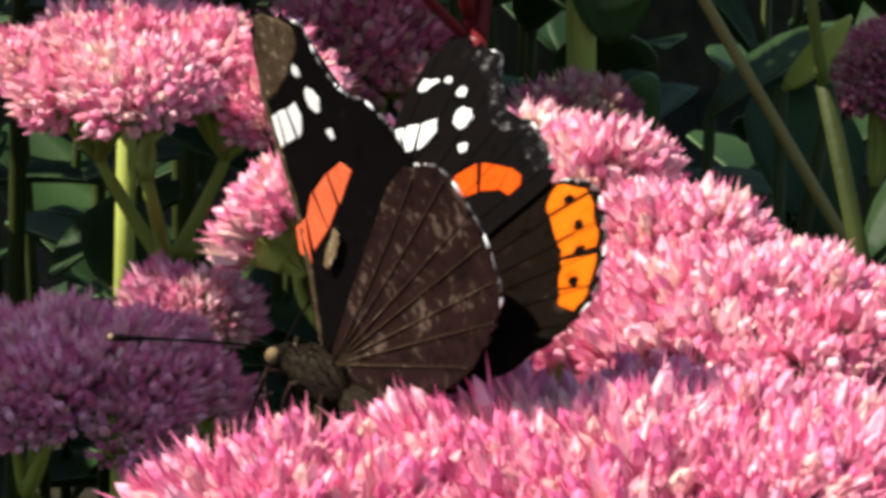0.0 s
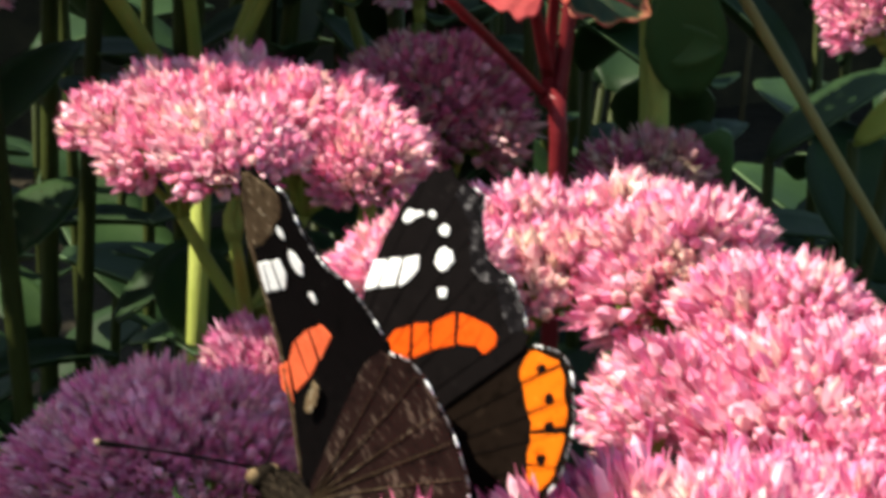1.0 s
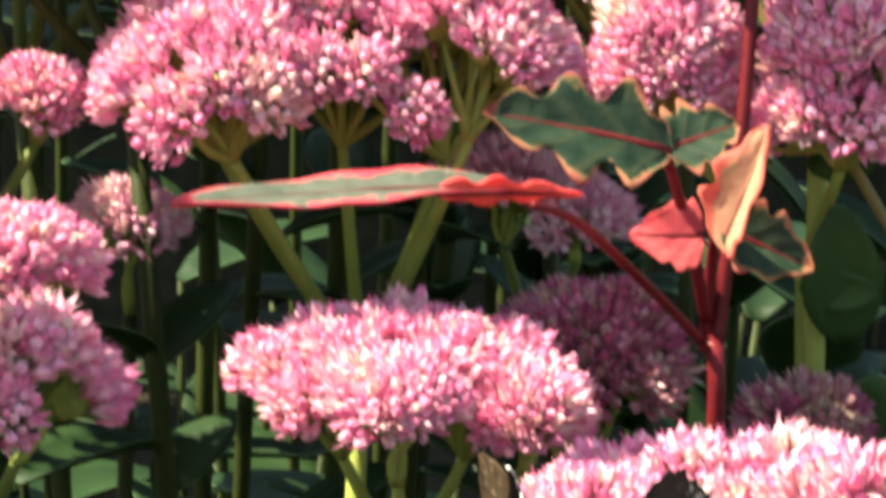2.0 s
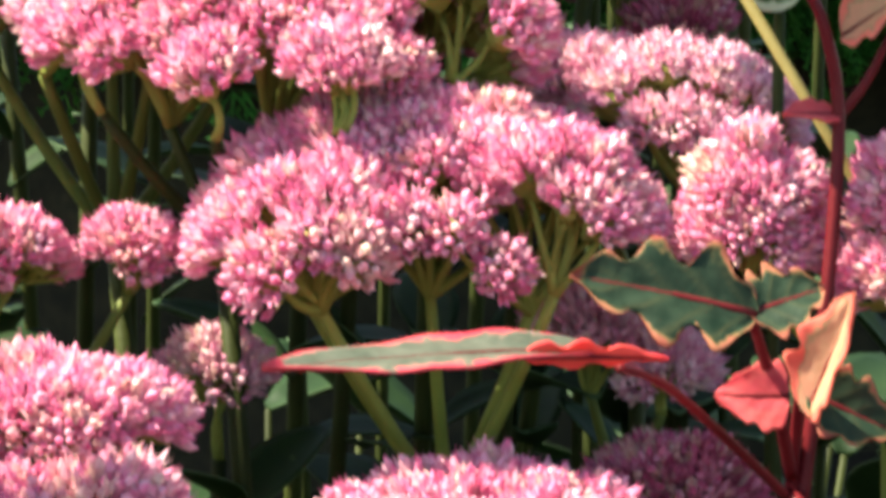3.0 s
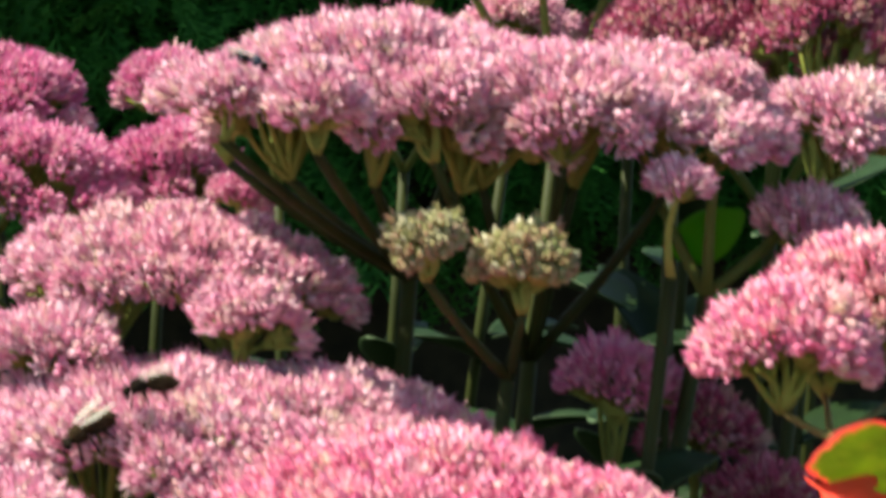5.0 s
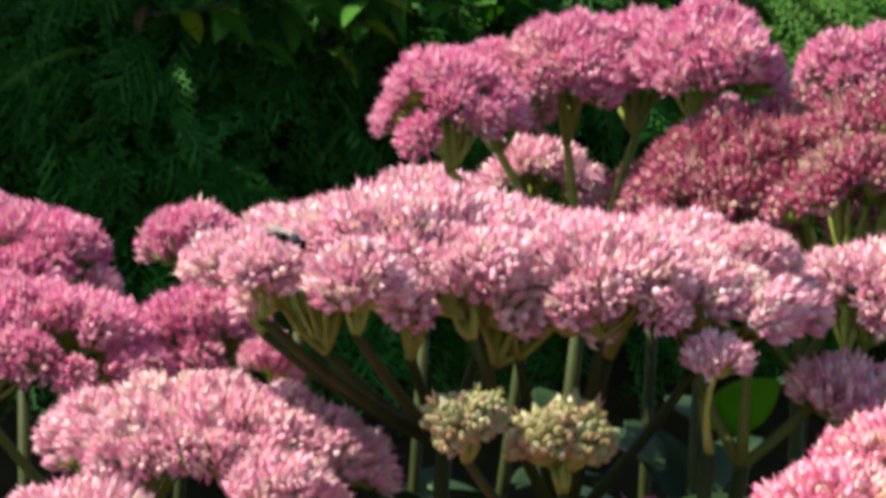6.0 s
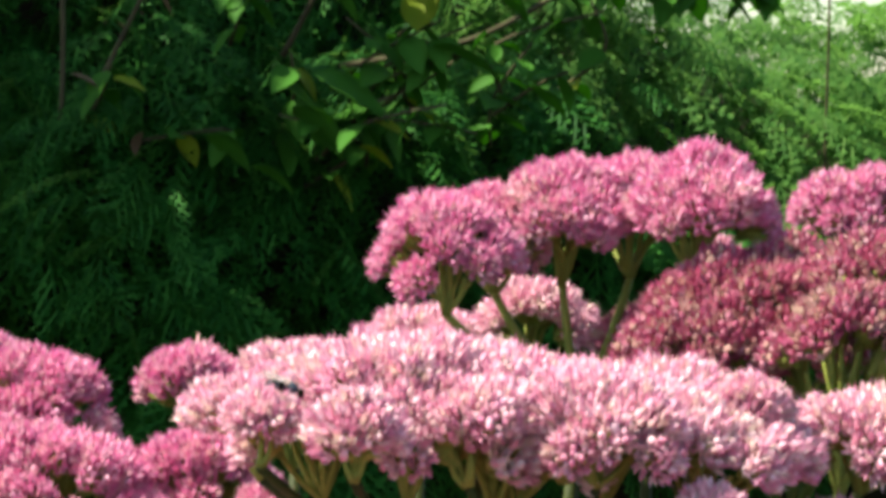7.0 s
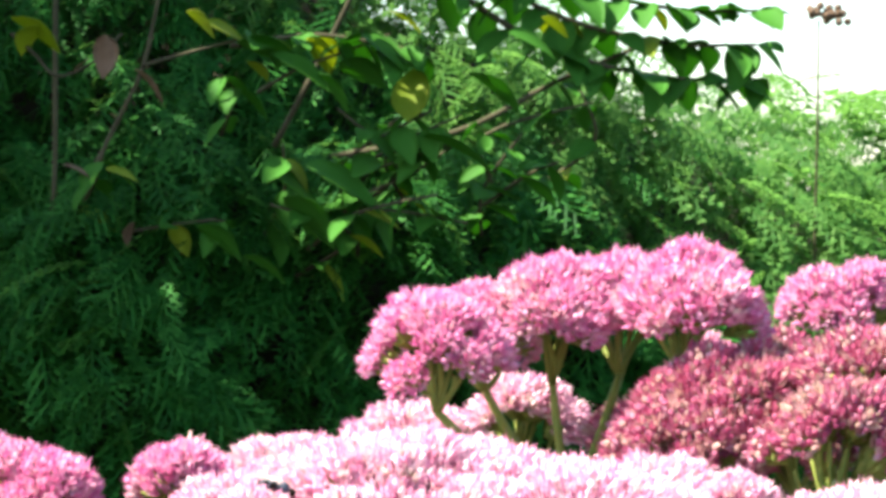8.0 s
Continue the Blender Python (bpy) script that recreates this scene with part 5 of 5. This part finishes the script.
def spray_arrays(rng, pairs=8):
    """A flat fern-like conifer spray along +x, drooping at its tip: a stalk with side twigs of small scale leaves."""
    v, f = [], []
    L = 0.075

    def ribbon(p, q, w, z0, z1):
        d = (q - p)
        s = Vector((-d.y, d.x, 0)).normalized() * w / 2
        n = len(v)
        mid = p.lerp(q, 0.55)
        v.extend([p - s * 0.5, p + s * 0.5, mid - s, mid + s, q])
        for i, z in ((n, z0), (n + 1, z0), (n + 2, (z0 + z1) / 2), (n + 3, (z0 + z1) / 2), (n + 4, z1)):
            v[i] = Vector((v[i].x, v[i].y, z))
        f.append((n, n + 2, n + 3, n + 1))
        f.append((n + 2, n + 4, n + 3))

    def droop(x):
        return -0.9 * x * x / L * 0.45

    for i in range(pairs):
        x = L * (0.04 + 0.92 * i / (pairs - 1))
        reach = 0.026 * math.sin(math.pi * min(1, 0.16 + 0.84 * (1 - i / (pairs - 0.5)))) ** 0.9 + 0.004
        for s in (1, -1):
            a = 0.80 + rng.uniform(-.12, .12)
            p = Vector((x, 0, 0))
            q = p + Vector((math.cos(a), s * math.sin(a), 0)) * reach * rng.uniform(0.8, 1.1)
            z0, z1 = droop(x), droop(q.x) - 0.15 * reach
            ribbon(p, q, 0.0030, z0, z1)
            for k in (0.42, 0.80):
                o = p.lerp(q, k)
                for s2 in (1, -1):
                    b = s * a + s2 * 0.75
                    e = o + Vector((math.cos(b), math.sin(b), 0)) * (0.0095 * (1.1 - k) + 0.003) * rng.uniform(0.8, 1.2)
                    zo = z0 + (z1 - z0) * k
                    ribbon(o, e, 0.0038, zo, zo - 0.001)
    ribbon(Vector((0, 0, 0)), Vector((L * 0.5, 0, 0)), 0.0016, 0, droop(L * .5))
    ribbon(Vector((L * 0.45, 0, 0)), Vector((L, 0, 0)), 0.0022, droop(L * .45), droop(L))
    return np.array([tuple(p) for p in v]), f


def sprays(name, material, places, label, seed, parent, pairs=8):
    """Many sprays joined: places gives (position, heading, pitch, roll, scale)."""
    rng = random.Random(seed)
    kinds = [spray_arrays(rng, pairs) for _ in range(4)]
    verts, faces = [], []
    count = 0
    for p, hd, pt, rl, sc in places:
        v, f = kinds[rng.randrange(4)]
        m = np.array((Euler((rl, pt, hd), "XYZ").to_matrix() * sc))
        verts.append(v @ m.T + np.array(p))
        faces.extend([tuple(i + count for i in q) for q in f])
        count += len(v)
    me = mesh_np(name, np.concatenate(verts), faces, [material])
    ob = child(name, me, parent, None, label)
    tagged(ob, kind="stuff")
    return ob


def hedge_face(x):
    """How far off the hedge's face stands."""
    return 1.62 + 0.75 * max(0.0, x - 0.10) + 0.05 * math.sin(9 * x)


def hedge_top(x):
    return 1.35 if x < -0.06 else max(0.60, 0.755 - 0.36 * (x + 0.06))


def build_hedge():
    rng = random.Random(8)
    hedge = empty("hedge", Matrix.Translation((0, 1.7, 0)), "dense dark green conifer hedge with fern-like sprays", "hedge")
    off = Vector((0, -1.7, 0))
    near, far = [], []
    for _ in range(4200):
        x = rng.uniform(-0.45, 0.66)
        z = rng.uniform(0.33, 0.88)
        if z > hedge_top(x) + 0.04 * rng.random():
            continue
        depth = abs(rng.gauss(0, 0.05))
        hollow = noise.noise(Vector((x * 5.5, z * 5.5, 1.3)))
        y = hedge_face(x) + depth + 0.07 * hollow + 0.75 * max(0.0, z - 0.46)
        row = ((Vector((x, y, z)) + off), -math.pi / 2 + rng.uniform(-1.5, 1.5), rng.uniform(-0.15, 0.75), rng.uniform(-0.7, 0.7), rng.uniform(0.5, 0.9))
        # sprays high up and to the right get the painted-sun green
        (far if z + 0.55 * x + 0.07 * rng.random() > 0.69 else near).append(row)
    for _ in range(1800):
        x = rng.uniform(0.05, 0.8)
        z = rng.uniform(0.42, 0.74)
        ztop = 0.66 + 0.05 * noise.noise(Vector((x * 6, 0, 0)))
        if z > ztop:
            continue
        y = 2.15 + rng.uniform(0, 0.25)
        far.append((Vector((x, y, z)) + off, -math.pi / 2 + rng.uniform(-1.2, 1.2), rng.uniform(-0.9, 0.6), rng.uniform(-0.6, 0.6), rng.uniform(0.55, 0.95)))
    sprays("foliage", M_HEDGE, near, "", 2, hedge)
    sprays("foliage", M_HEDGE_LIT, far, "conifer sprays in a lighter yellow-green that stands for sunlight", 3, hedge)
    cover = []
    for _ in range(1500):
        x = rng.uniform(-0.62, 0.82)
        top = min(max(hedge_top(x) - 0.05, 0.52), 0.92)
        y0 = hedge_face(x) + 0.14 + 0.75 * max(0.0, top - 0.46)
        if rng.random() < 0.5:
            p = Vector((x, y0 + rng.uniform(0.0, 0.5), top + 0.01))
            cover.append((p + off, rng.uniform(0, 6.28), rng.uniform(-0.3, 0.5), rng.uniform(-0.5, 0.5), rng.uniform(1.0, 1.6)))
        else:
            z = rng.uniform(0.05, 1.0) * top
            p = Vector((x, hedge_face(x) + 0.66 + 0.75 * max(0.0, z - 0.46), z))
            cover.append((p + off, math.pi / 2 + rng.uniform(-1.2, 1.2), rng.uniform(-0.1, 0.8), rng.uniform(-0.6, 0.6), rng.uniform(1.0, 1.6)))
    sprays("foliage", M_HEDGE, cover, "", 5, hedge, 4)
    # near-black slab standing in for the woody, lightless inside of the hedge
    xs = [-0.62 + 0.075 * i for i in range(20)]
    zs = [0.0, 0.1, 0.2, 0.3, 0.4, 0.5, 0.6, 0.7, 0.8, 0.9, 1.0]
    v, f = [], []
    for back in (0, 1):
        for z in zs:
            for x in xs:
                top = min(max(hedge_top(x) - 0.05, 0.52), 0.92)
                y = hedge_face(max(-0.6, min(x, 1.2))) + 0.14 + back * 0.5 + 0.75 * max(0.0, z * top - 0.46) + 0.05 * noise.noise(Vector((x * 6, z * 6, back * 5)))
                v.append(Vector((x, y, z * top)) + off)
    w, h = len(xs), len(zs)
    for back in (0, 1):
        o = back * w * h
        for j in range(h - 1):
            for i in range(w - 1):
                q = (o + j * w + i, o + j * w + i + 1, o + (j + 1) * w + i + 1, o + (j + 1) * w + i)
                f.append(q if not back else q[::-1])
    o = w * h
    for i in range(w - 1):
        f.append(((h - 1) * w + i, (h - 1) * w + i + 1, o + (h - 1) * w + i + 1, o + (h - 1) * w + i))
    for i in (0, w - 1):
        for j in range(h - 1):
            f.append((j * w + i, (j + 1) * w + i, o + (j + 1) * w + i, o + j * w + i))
    child("core", mesh_np("core", v, f, [M_INNER_SHADE], smooth=True), hedge, None, "dark slab standing in for shade inside the hedge")


build_hedge()


def ovate(name, length, width):
    """A pointed oval leaf with a folded midrib, along +x."""
    n, k = 8, 5
    v, f = [], []
    for lift in (0.0, 0.0004):
        for i in range(n + 1):
            u = i / n
            half = width / 2 * math.sin(math.pi * u ** 0.8) ** 0.85 + 0.0002
            for j in range(k):
                s = -1 + 2 * j / (k - 1)
                v.append(Vector((u * length, s * half, lift + 0.22 * abs(s) * half - 0.25 * length * u * u)))
    o = (n + 1) * k
    for i in range(n):
        for j in range(k - 1):
            q = (i * k + j, (i + 1) * k + j, (i + 1) * k + j + 1, i * k + j + 1)
            f.append(q[::-1])
            f.append(tuple(o + t for t in q))
        f.append((i * k, (i + 1) * k, o + (i + 1) * k, o + i * k)[::-1])
        f.append((i * k + k - 1, (i + 1) * k + k - 1, o + (i + 1) * k + k - 1, o + i * k + k - 1))
    return v, f


def build_shrub():
    rng = random.Random(31)
    base = Vector((-0.34, 1.52, 0.0))
    shrub = empty("shrub", Matrix.Translation(base), "leafy deciduous shrub with grey twigs and some yellowing leaves", "shrub")
    sh = {}
    for key, mat in (("g", M_SHRUB), ("y", M_YELLOW), ("b", M_BROWN)):
        sh[key] = [mesh_np("leaf", *ovate("leaf", 0.042, 0.024), [mat], smooth=True), mesh_np("leaf", *ovate("leaf", 0.034, 0.022), [mat], smooth=True)]

    def limb(pts, r0, r1, name="branch"):
        p = spline([Vector(q) - base for q in pts], 5, False)
        v, f = tube_arrays(p, [r0 + (r1 - r0) * i / (len(p) - 1) for i in range(len(p))], 8)
        child(name, mesh_np(name, v, f, [M_TWIG], smooth=True), shrub)
        return p

    def leaf(pos, heading, pitch, key="g", scale=1.0):
        m = Matrix.Translation(Vector(pos)) @ Euler((rng.uniform(-.5, .5), pitch, heading)).to_matrix().to_4x4() @ Matrix.Scale(scale, 4)
        child("leaf", rng.choice(sh[key]), shrub, m)

    def dress(p, every, key="g", scale=1.0):
        for i in range(2, len(p), every):
            for s in (1, -1):
                kk = key if rng.random() > 0.06 else "y"
                leaf(p[i], rng.uniform(-1.0, 1.0) + s * 1.3 - 0.6, rng.uniform(-0.2, 0.9), kk, scale * rng.uniform(0.7, 1.1))

    limb([(-0.34, 1.52, 0), (-0.33, 1.53, 0.3), (-0.27, 1.55, 0.6), (-0.25, 1.50, 1.0)], 0.012, 0.008, "trunk")
    limb([(-0.221, 1.600, 0.645), (-0.206, 1.600, 0.633), (-0.191, 1.600, 0.620), (-0.169, 1.600, 0.630), (-0.152, 1.600, 0.649)], 0.0013, 0.0009)
    limb([(-0.200, 1.630, 0.683), (-0.197, 1.630, 0.621), (-0.194, 1.630, 0.551), (-0.197, 1.630, 0.504)], 0.0019, 0.0016)
    limb([(-0.173, 1.620, 0.552), (-0.157, 1.620, 0.589), (-0.140, 1.620, 0.631), (-0.132, 1.620, 0.683)], 0.0019, 0.0013)
    limb([(-0.137, 1.600, 0.630), (-0.111, 1.600, 0.639), (-0.080, 1.600, 0.649)], 0.0012, 0.0008)
    limb([(-0.058, 1.660, 0.584), (-0.035, 1.660, 0.633), (-0.011, 1.660, 0.689)], 0.0022, 0.0016)
    limb([(-0.066, 1.600, 0.617), (-0.040, 1.600, 0.634), (-0.016, 1.600, 0.644), (0.015, 1.600, 0.658)], 0.0012, 0.0008)
    limb([(0.003, 1.600, 0.557), (0.034, 1.600, 0.573), (0.057, 1.600, 0.590)], 0.0012, 0.0008)
    a = limb([(-0.085, 1.61, 0.645), (-0.03, 1.60, 0.655), (0.03, 1.59, 0.648)], 0.0018, 0.0010)
    dress(a, 1, "g", 0.85)
    b = limb([(-0.02, 1.66, 0.58), (0.06, 1.62, 0.60), (0.12, 1.63, 0.635), (0.17, 1.65, 0.66)], 0.0022, 0.0014)
    dress(b, 4, "g", 0.8)
    for z0 in (0.690, 0.712, 0.668):
        c = limb([(0.02, 1.60, z0 + 0.04), (0.11, 1.62, z0 - 0.01), (0.19, 1.64, z0 - 0.025), (0.25, 1.66, z0 - 0.022)], 0.0026, 0.0010)
        dress(c, 1, "g", 0.85)
    d = limb([(-0.12, 1.60, 0.72), (-0.05, 1.58, 0.70), (0.04, 1.57, 0.705)], 0.0022, 0.001)
    dress(d, 1, "g", 0.85)
    e = limb([(-0.03, 1.62, 0.52), (0.0, 1.59, 0.545), (0.05, 1.58, 0.560)], 0.0016, 0.001)
    dress(e, 3, "g", 0.8)
    for _ in range(16):
        o = Vector((rng.uniform(-0.24, 0.12), 1.64, rng.uniform(0.50, 0.60)))
        t = limb([o, o + Vector((rng.uniform(-.02, .04), -0.03, 0.03)), o + Vector((rng.uniform(-.02, .07), -0.05, rng.uniform(0.02, 0.07)))], 0.0014, 0.0008)
        dress(t, 3, "g", 0.7)
    # single leaves that stand out
    for pos, hd, pt, key, sc in (
        ((-0.219, 1.585, 0.654), 0.6, 0.3, "y", 0.90), ((-0.203, 1.585, 0.650), 2.2, 0.5, "y", 0.80), ((-0.161, 1.585, 0.647), 1.4, 1.2, "b", 0.80),
        ((-0.142, 1.585, 0.627), 0.3, 0.6, "b", 0.70), ((-0.169, 1.585, 0.631), 2.6, 0.4, "b", 0.45), ((-0.183, 1.585, 0.565), 0.1, 0.2, "b", 0.55),
        ((-0.156, 1.585, 0.564), 0.0, 0.1, "y", 0.50), ((-0.137, 1.585, 0.532), 2.2, 0.9, "b", 0.50), ((0.029, 1.585, 0.604), 1.4, -1.2, "y", 1.00),
        ((0.038, 1.585, 0.596), 0.1, 0.2, "g", 1.20), ((0.006, 1.585, 0.547), 0.2, 0.2, "y", 0.60), ((-0.002, 1.585, 0.531), 0.1, 0.3, "y", 0.70),
        ((-0.057, 1.585, 0.569), 0.3, 0.4, "g", 1.20), ((-0.033, 1.585, 0.574), 0.0, 0.3, "g", 1.30), ((-0.045, 1.585, 0.553), 0.5, 0.5, "g", 1.10),
        ((-0.100, 1.585, 0.658), 0.2, 0.2, "y", 0.70), ((-0.079, 1.585, 0.647), 0.4, 0.1, "g", 1.10), ((-0.057, 1.585, 0.641), -0.2, 0.3, "g", 1.00),
        ((-0.037, 1.585, 0.651), 0.1, 0.2, "y", 0.60), ((-0.015, 1.585, 0.638), 0.6, 0.2, "g", 1.00), ((-0.002, 1.585, 0.656), -0.4, 0.4, "g", 0.90),
        ((-0.071, 1.585, 0.635), 0.9, 0.3, "y", 0.60), ((-0.029, 1.585, 0.630), 0.2, 0.6, "g", 0.90), ((-0.111, 1.585, 0.664), 0.0, 0.5, "y", 0.70),
        ((0.014, 1.585, 0.671), 0.3, 0.3, "y", 0.70), ((-0.097, 1.585, 0.532), 0.4, 0.4, "g", 1.00), ((-0.068, 1.585, 0.515), 0.2, 0.3, "g", 0.90),
        ((0.088, 1.585, 0.662), 0.2, 0.2, "g", 1.00), ((0.065, 1.585, 0.636), 0.5, 0.3, "g", 1.00), ((0.108, 1.585, 0.673), 0.1, 0.4, "y", 0.60),
    ):
        leaf(Vector(pos) - base, hd, pt, key, sc)
    # unseen leaf mass added above the view to shade the hedge
    verts, faces = [], []
    v0, f0 = ovate("leaf", 0.055, 0.034)
    v0 = np.array([tuple(q) for q in v0])
    n = 0
    for _ in range(700):
        th, ph, r = rng.uniform(0, 6.28), math.acos(rng.uniform(-1, 1)), rng.random() ** 0.4
        p = np.array([-1.18 + 0.62 * r * math.sin(ph) * math.cos(th), 1.58 + 0.42 * r * math.sin(ph) * math.sin(th), 1.32 + 0.42 * r * math.cos(ph)]) - np.array(base)
        m = np.array(Euler((rng.uniform(-.6, .6), rng.uniform(-.4, .9), rng.uniform(0, 6.28))).to_matrix()) * rng.uniform(1.15, 1.8)
        verts.append(v0 @ m.T + p)
        faces.extend([tuple(i + n for i in q) for q in f0])
        n += len(v0)
    crown = child("crown", mesh_np("crown", np.concatenate(verts), faces, [M_SHRUB], smooth=True), shrub)
    tagged(crown, kind="stuff")
    for k in range(5):
        limb([(-0.27, 1.55, 0.6), (-0.65 - 0.10 * k, 1.5 - 0.06 * k, 0.9), (-0.95 - 0.15 * k, 1.5 + 0.08 * k, 1.3)], 0.007, 0.003)


build_shrub()


def dry_stalk():
    t = empty("dry_stalk", Matrix.Translation((0.318, 1.86, 0)), "tall thin stalk with a brown seed head", "plant")
    v, f = tube_arrays(bend((0, 0, 0), (0.0, 0, 0.70), (0.01, 0, 0), 8), [0.0024 - 0.0002 * i for i in range(9)], 7)
    child("stem", mesh_np("stem", v, f, [M_TWIG], smooth=True), t)
    rng = random.Random(4)
    v, f = ball(0.003, 7, 5)
    seed = mesh_np("seed", v, f, [M_BROWN], smooth=True)
    for _ in range(26):
        child("seed", seed, t, Matrix.Translation((rng.gauss(0.004, 0.008), rng.gauss(0, 0.006), 0.705 + rng.gauss(0, 0.003))))


dry_stalk()


# ---- what moves ----
def motions():
    # butterfly: place, turn and the beat of its wings
    rows = [
        (0.0, 0.1389, 0.2687, 0.3765, 0.2, -3.7, 130.7, 81.4, 54.4),
        (0.1, 0.1375, 0.2684, 0.3755, 0.3, -2.5, 128.0, 80.0, 60.0),
        (0.2, 0.1330, 0.2695, 0.3705, 0.3, 3.0, 127.5, 65.0, 46.5),
        (0.3, 0.1303, 0.2709, 0.3694, 0.0, -0.9, 124.6, 54.4, 47.9),
        (0.5, 0.1311, 0.2691, 0.3721, 1.1, -5.5, 121.8, 57.8, 61.3),
        (0.6, 0.1307, 0.2681, 0.3736, 2.5, -12.7, 126.7, 52.5, 56.6),
        (0.7, 0.1276, 0.2739, 0.3710, 0.5, -12.2, 133.1, 61.1, 46.6),
        (1.0, 0.1260, 0.2690, 0.3707, 0.8, -10.8, 129.7, 77.4, 59.8),
        (1.2, 0.1263, 0.2729, 0.3690, 1.3, -13.5, 128.8, 65.7, 52.6),
        (1.5, 0.1274, 0.2709, 0.3696, 1.3, -13.5, 129.5, 75.8, 64.1),
        (2.0, 0.1305, 0.2686, 0.3679, 2.3, -5.6, 120.3, 80.2, 59.6),
        (3.0, 0.1305, 0.2686, 0.3679, 2.3, -5.6, 120.3, 72.0, 56.0),
        (8.0, 0.1305, 0.2686, 0.3679, 2.3, -5.6, 120.3, 74.0, 57.0),
    ]
    walk(butterfly, [(t, pose(x, y, z, r, p, yaw)) for t, x, y, z, r, p, yaw, al, ar in rows])
    walk(left_wing, [(t, pose(0, 0, 0, al)) for t, x, y, z, r, p, yaw, al, ar in rows])
    walk(right_wing, [(t, pose(0, 0, 0, -ar)) for t, x, y, z, r, p, yaw, al, ar in rows])
    # the two bees on the flower heads
    walk(bee_a, [(0, pose(0.0090, 0.4590, 0.4628, 0, 12, 185)), (4.0, pose(0.0079, 0.4562, 0.4607, 0, 12, 190)), (4.3, pose(0.0065, 0.4530, 0.4581, 0, 16, 198)), (4.5, pose(0.0056, 0.4528, 0.4552, 0, 20, 205)),
                 (4.8, pose(0.0064, 0.4522, 0.4536, 0, 26, 212)), (5.0, pose(0.0072, 0.4502, 0.4542, 0, 28, 216)), (5.2, pose(0.0087, 0.4502, 0.4560, 0, 26, 216)), (6.5, pose(0.011, 0.4520, 0.4598, 0, 20, 200)), (8.0, pose(0.013, 0.4540, 0.4618, 0, 15, 190))])
    walk(bee_b, [(0, pose(0.0120, 0.4670, 0.4718, 0, 0, 160)), (3.5, pose(0.0128, 0.4690, 0.4698, 0, 0, 170)), (4.0, pose(0.0159, 0.4626, 0.4670, 0, 5, 190)), (4.5, pose(0.0176, 0.4575, 0.4650, 0, 10, 200)), (4.8, pose(0.0184, 0.4537, 0.4650, 0, 12, 196)),
                 (5.0, pose(0.0168, 0.4526, 0.4622, 0, 14, 194)), (5.2, pose(0.0152, 0.4513, 0.4610, 0, 18, 196)), (6.5, pose(0.020, 0.4520, 0.4648, 0, 10, 180)), (8.0, pose(0.024, 0.4520, 0.4668, 0, 10, 170))])


motions()
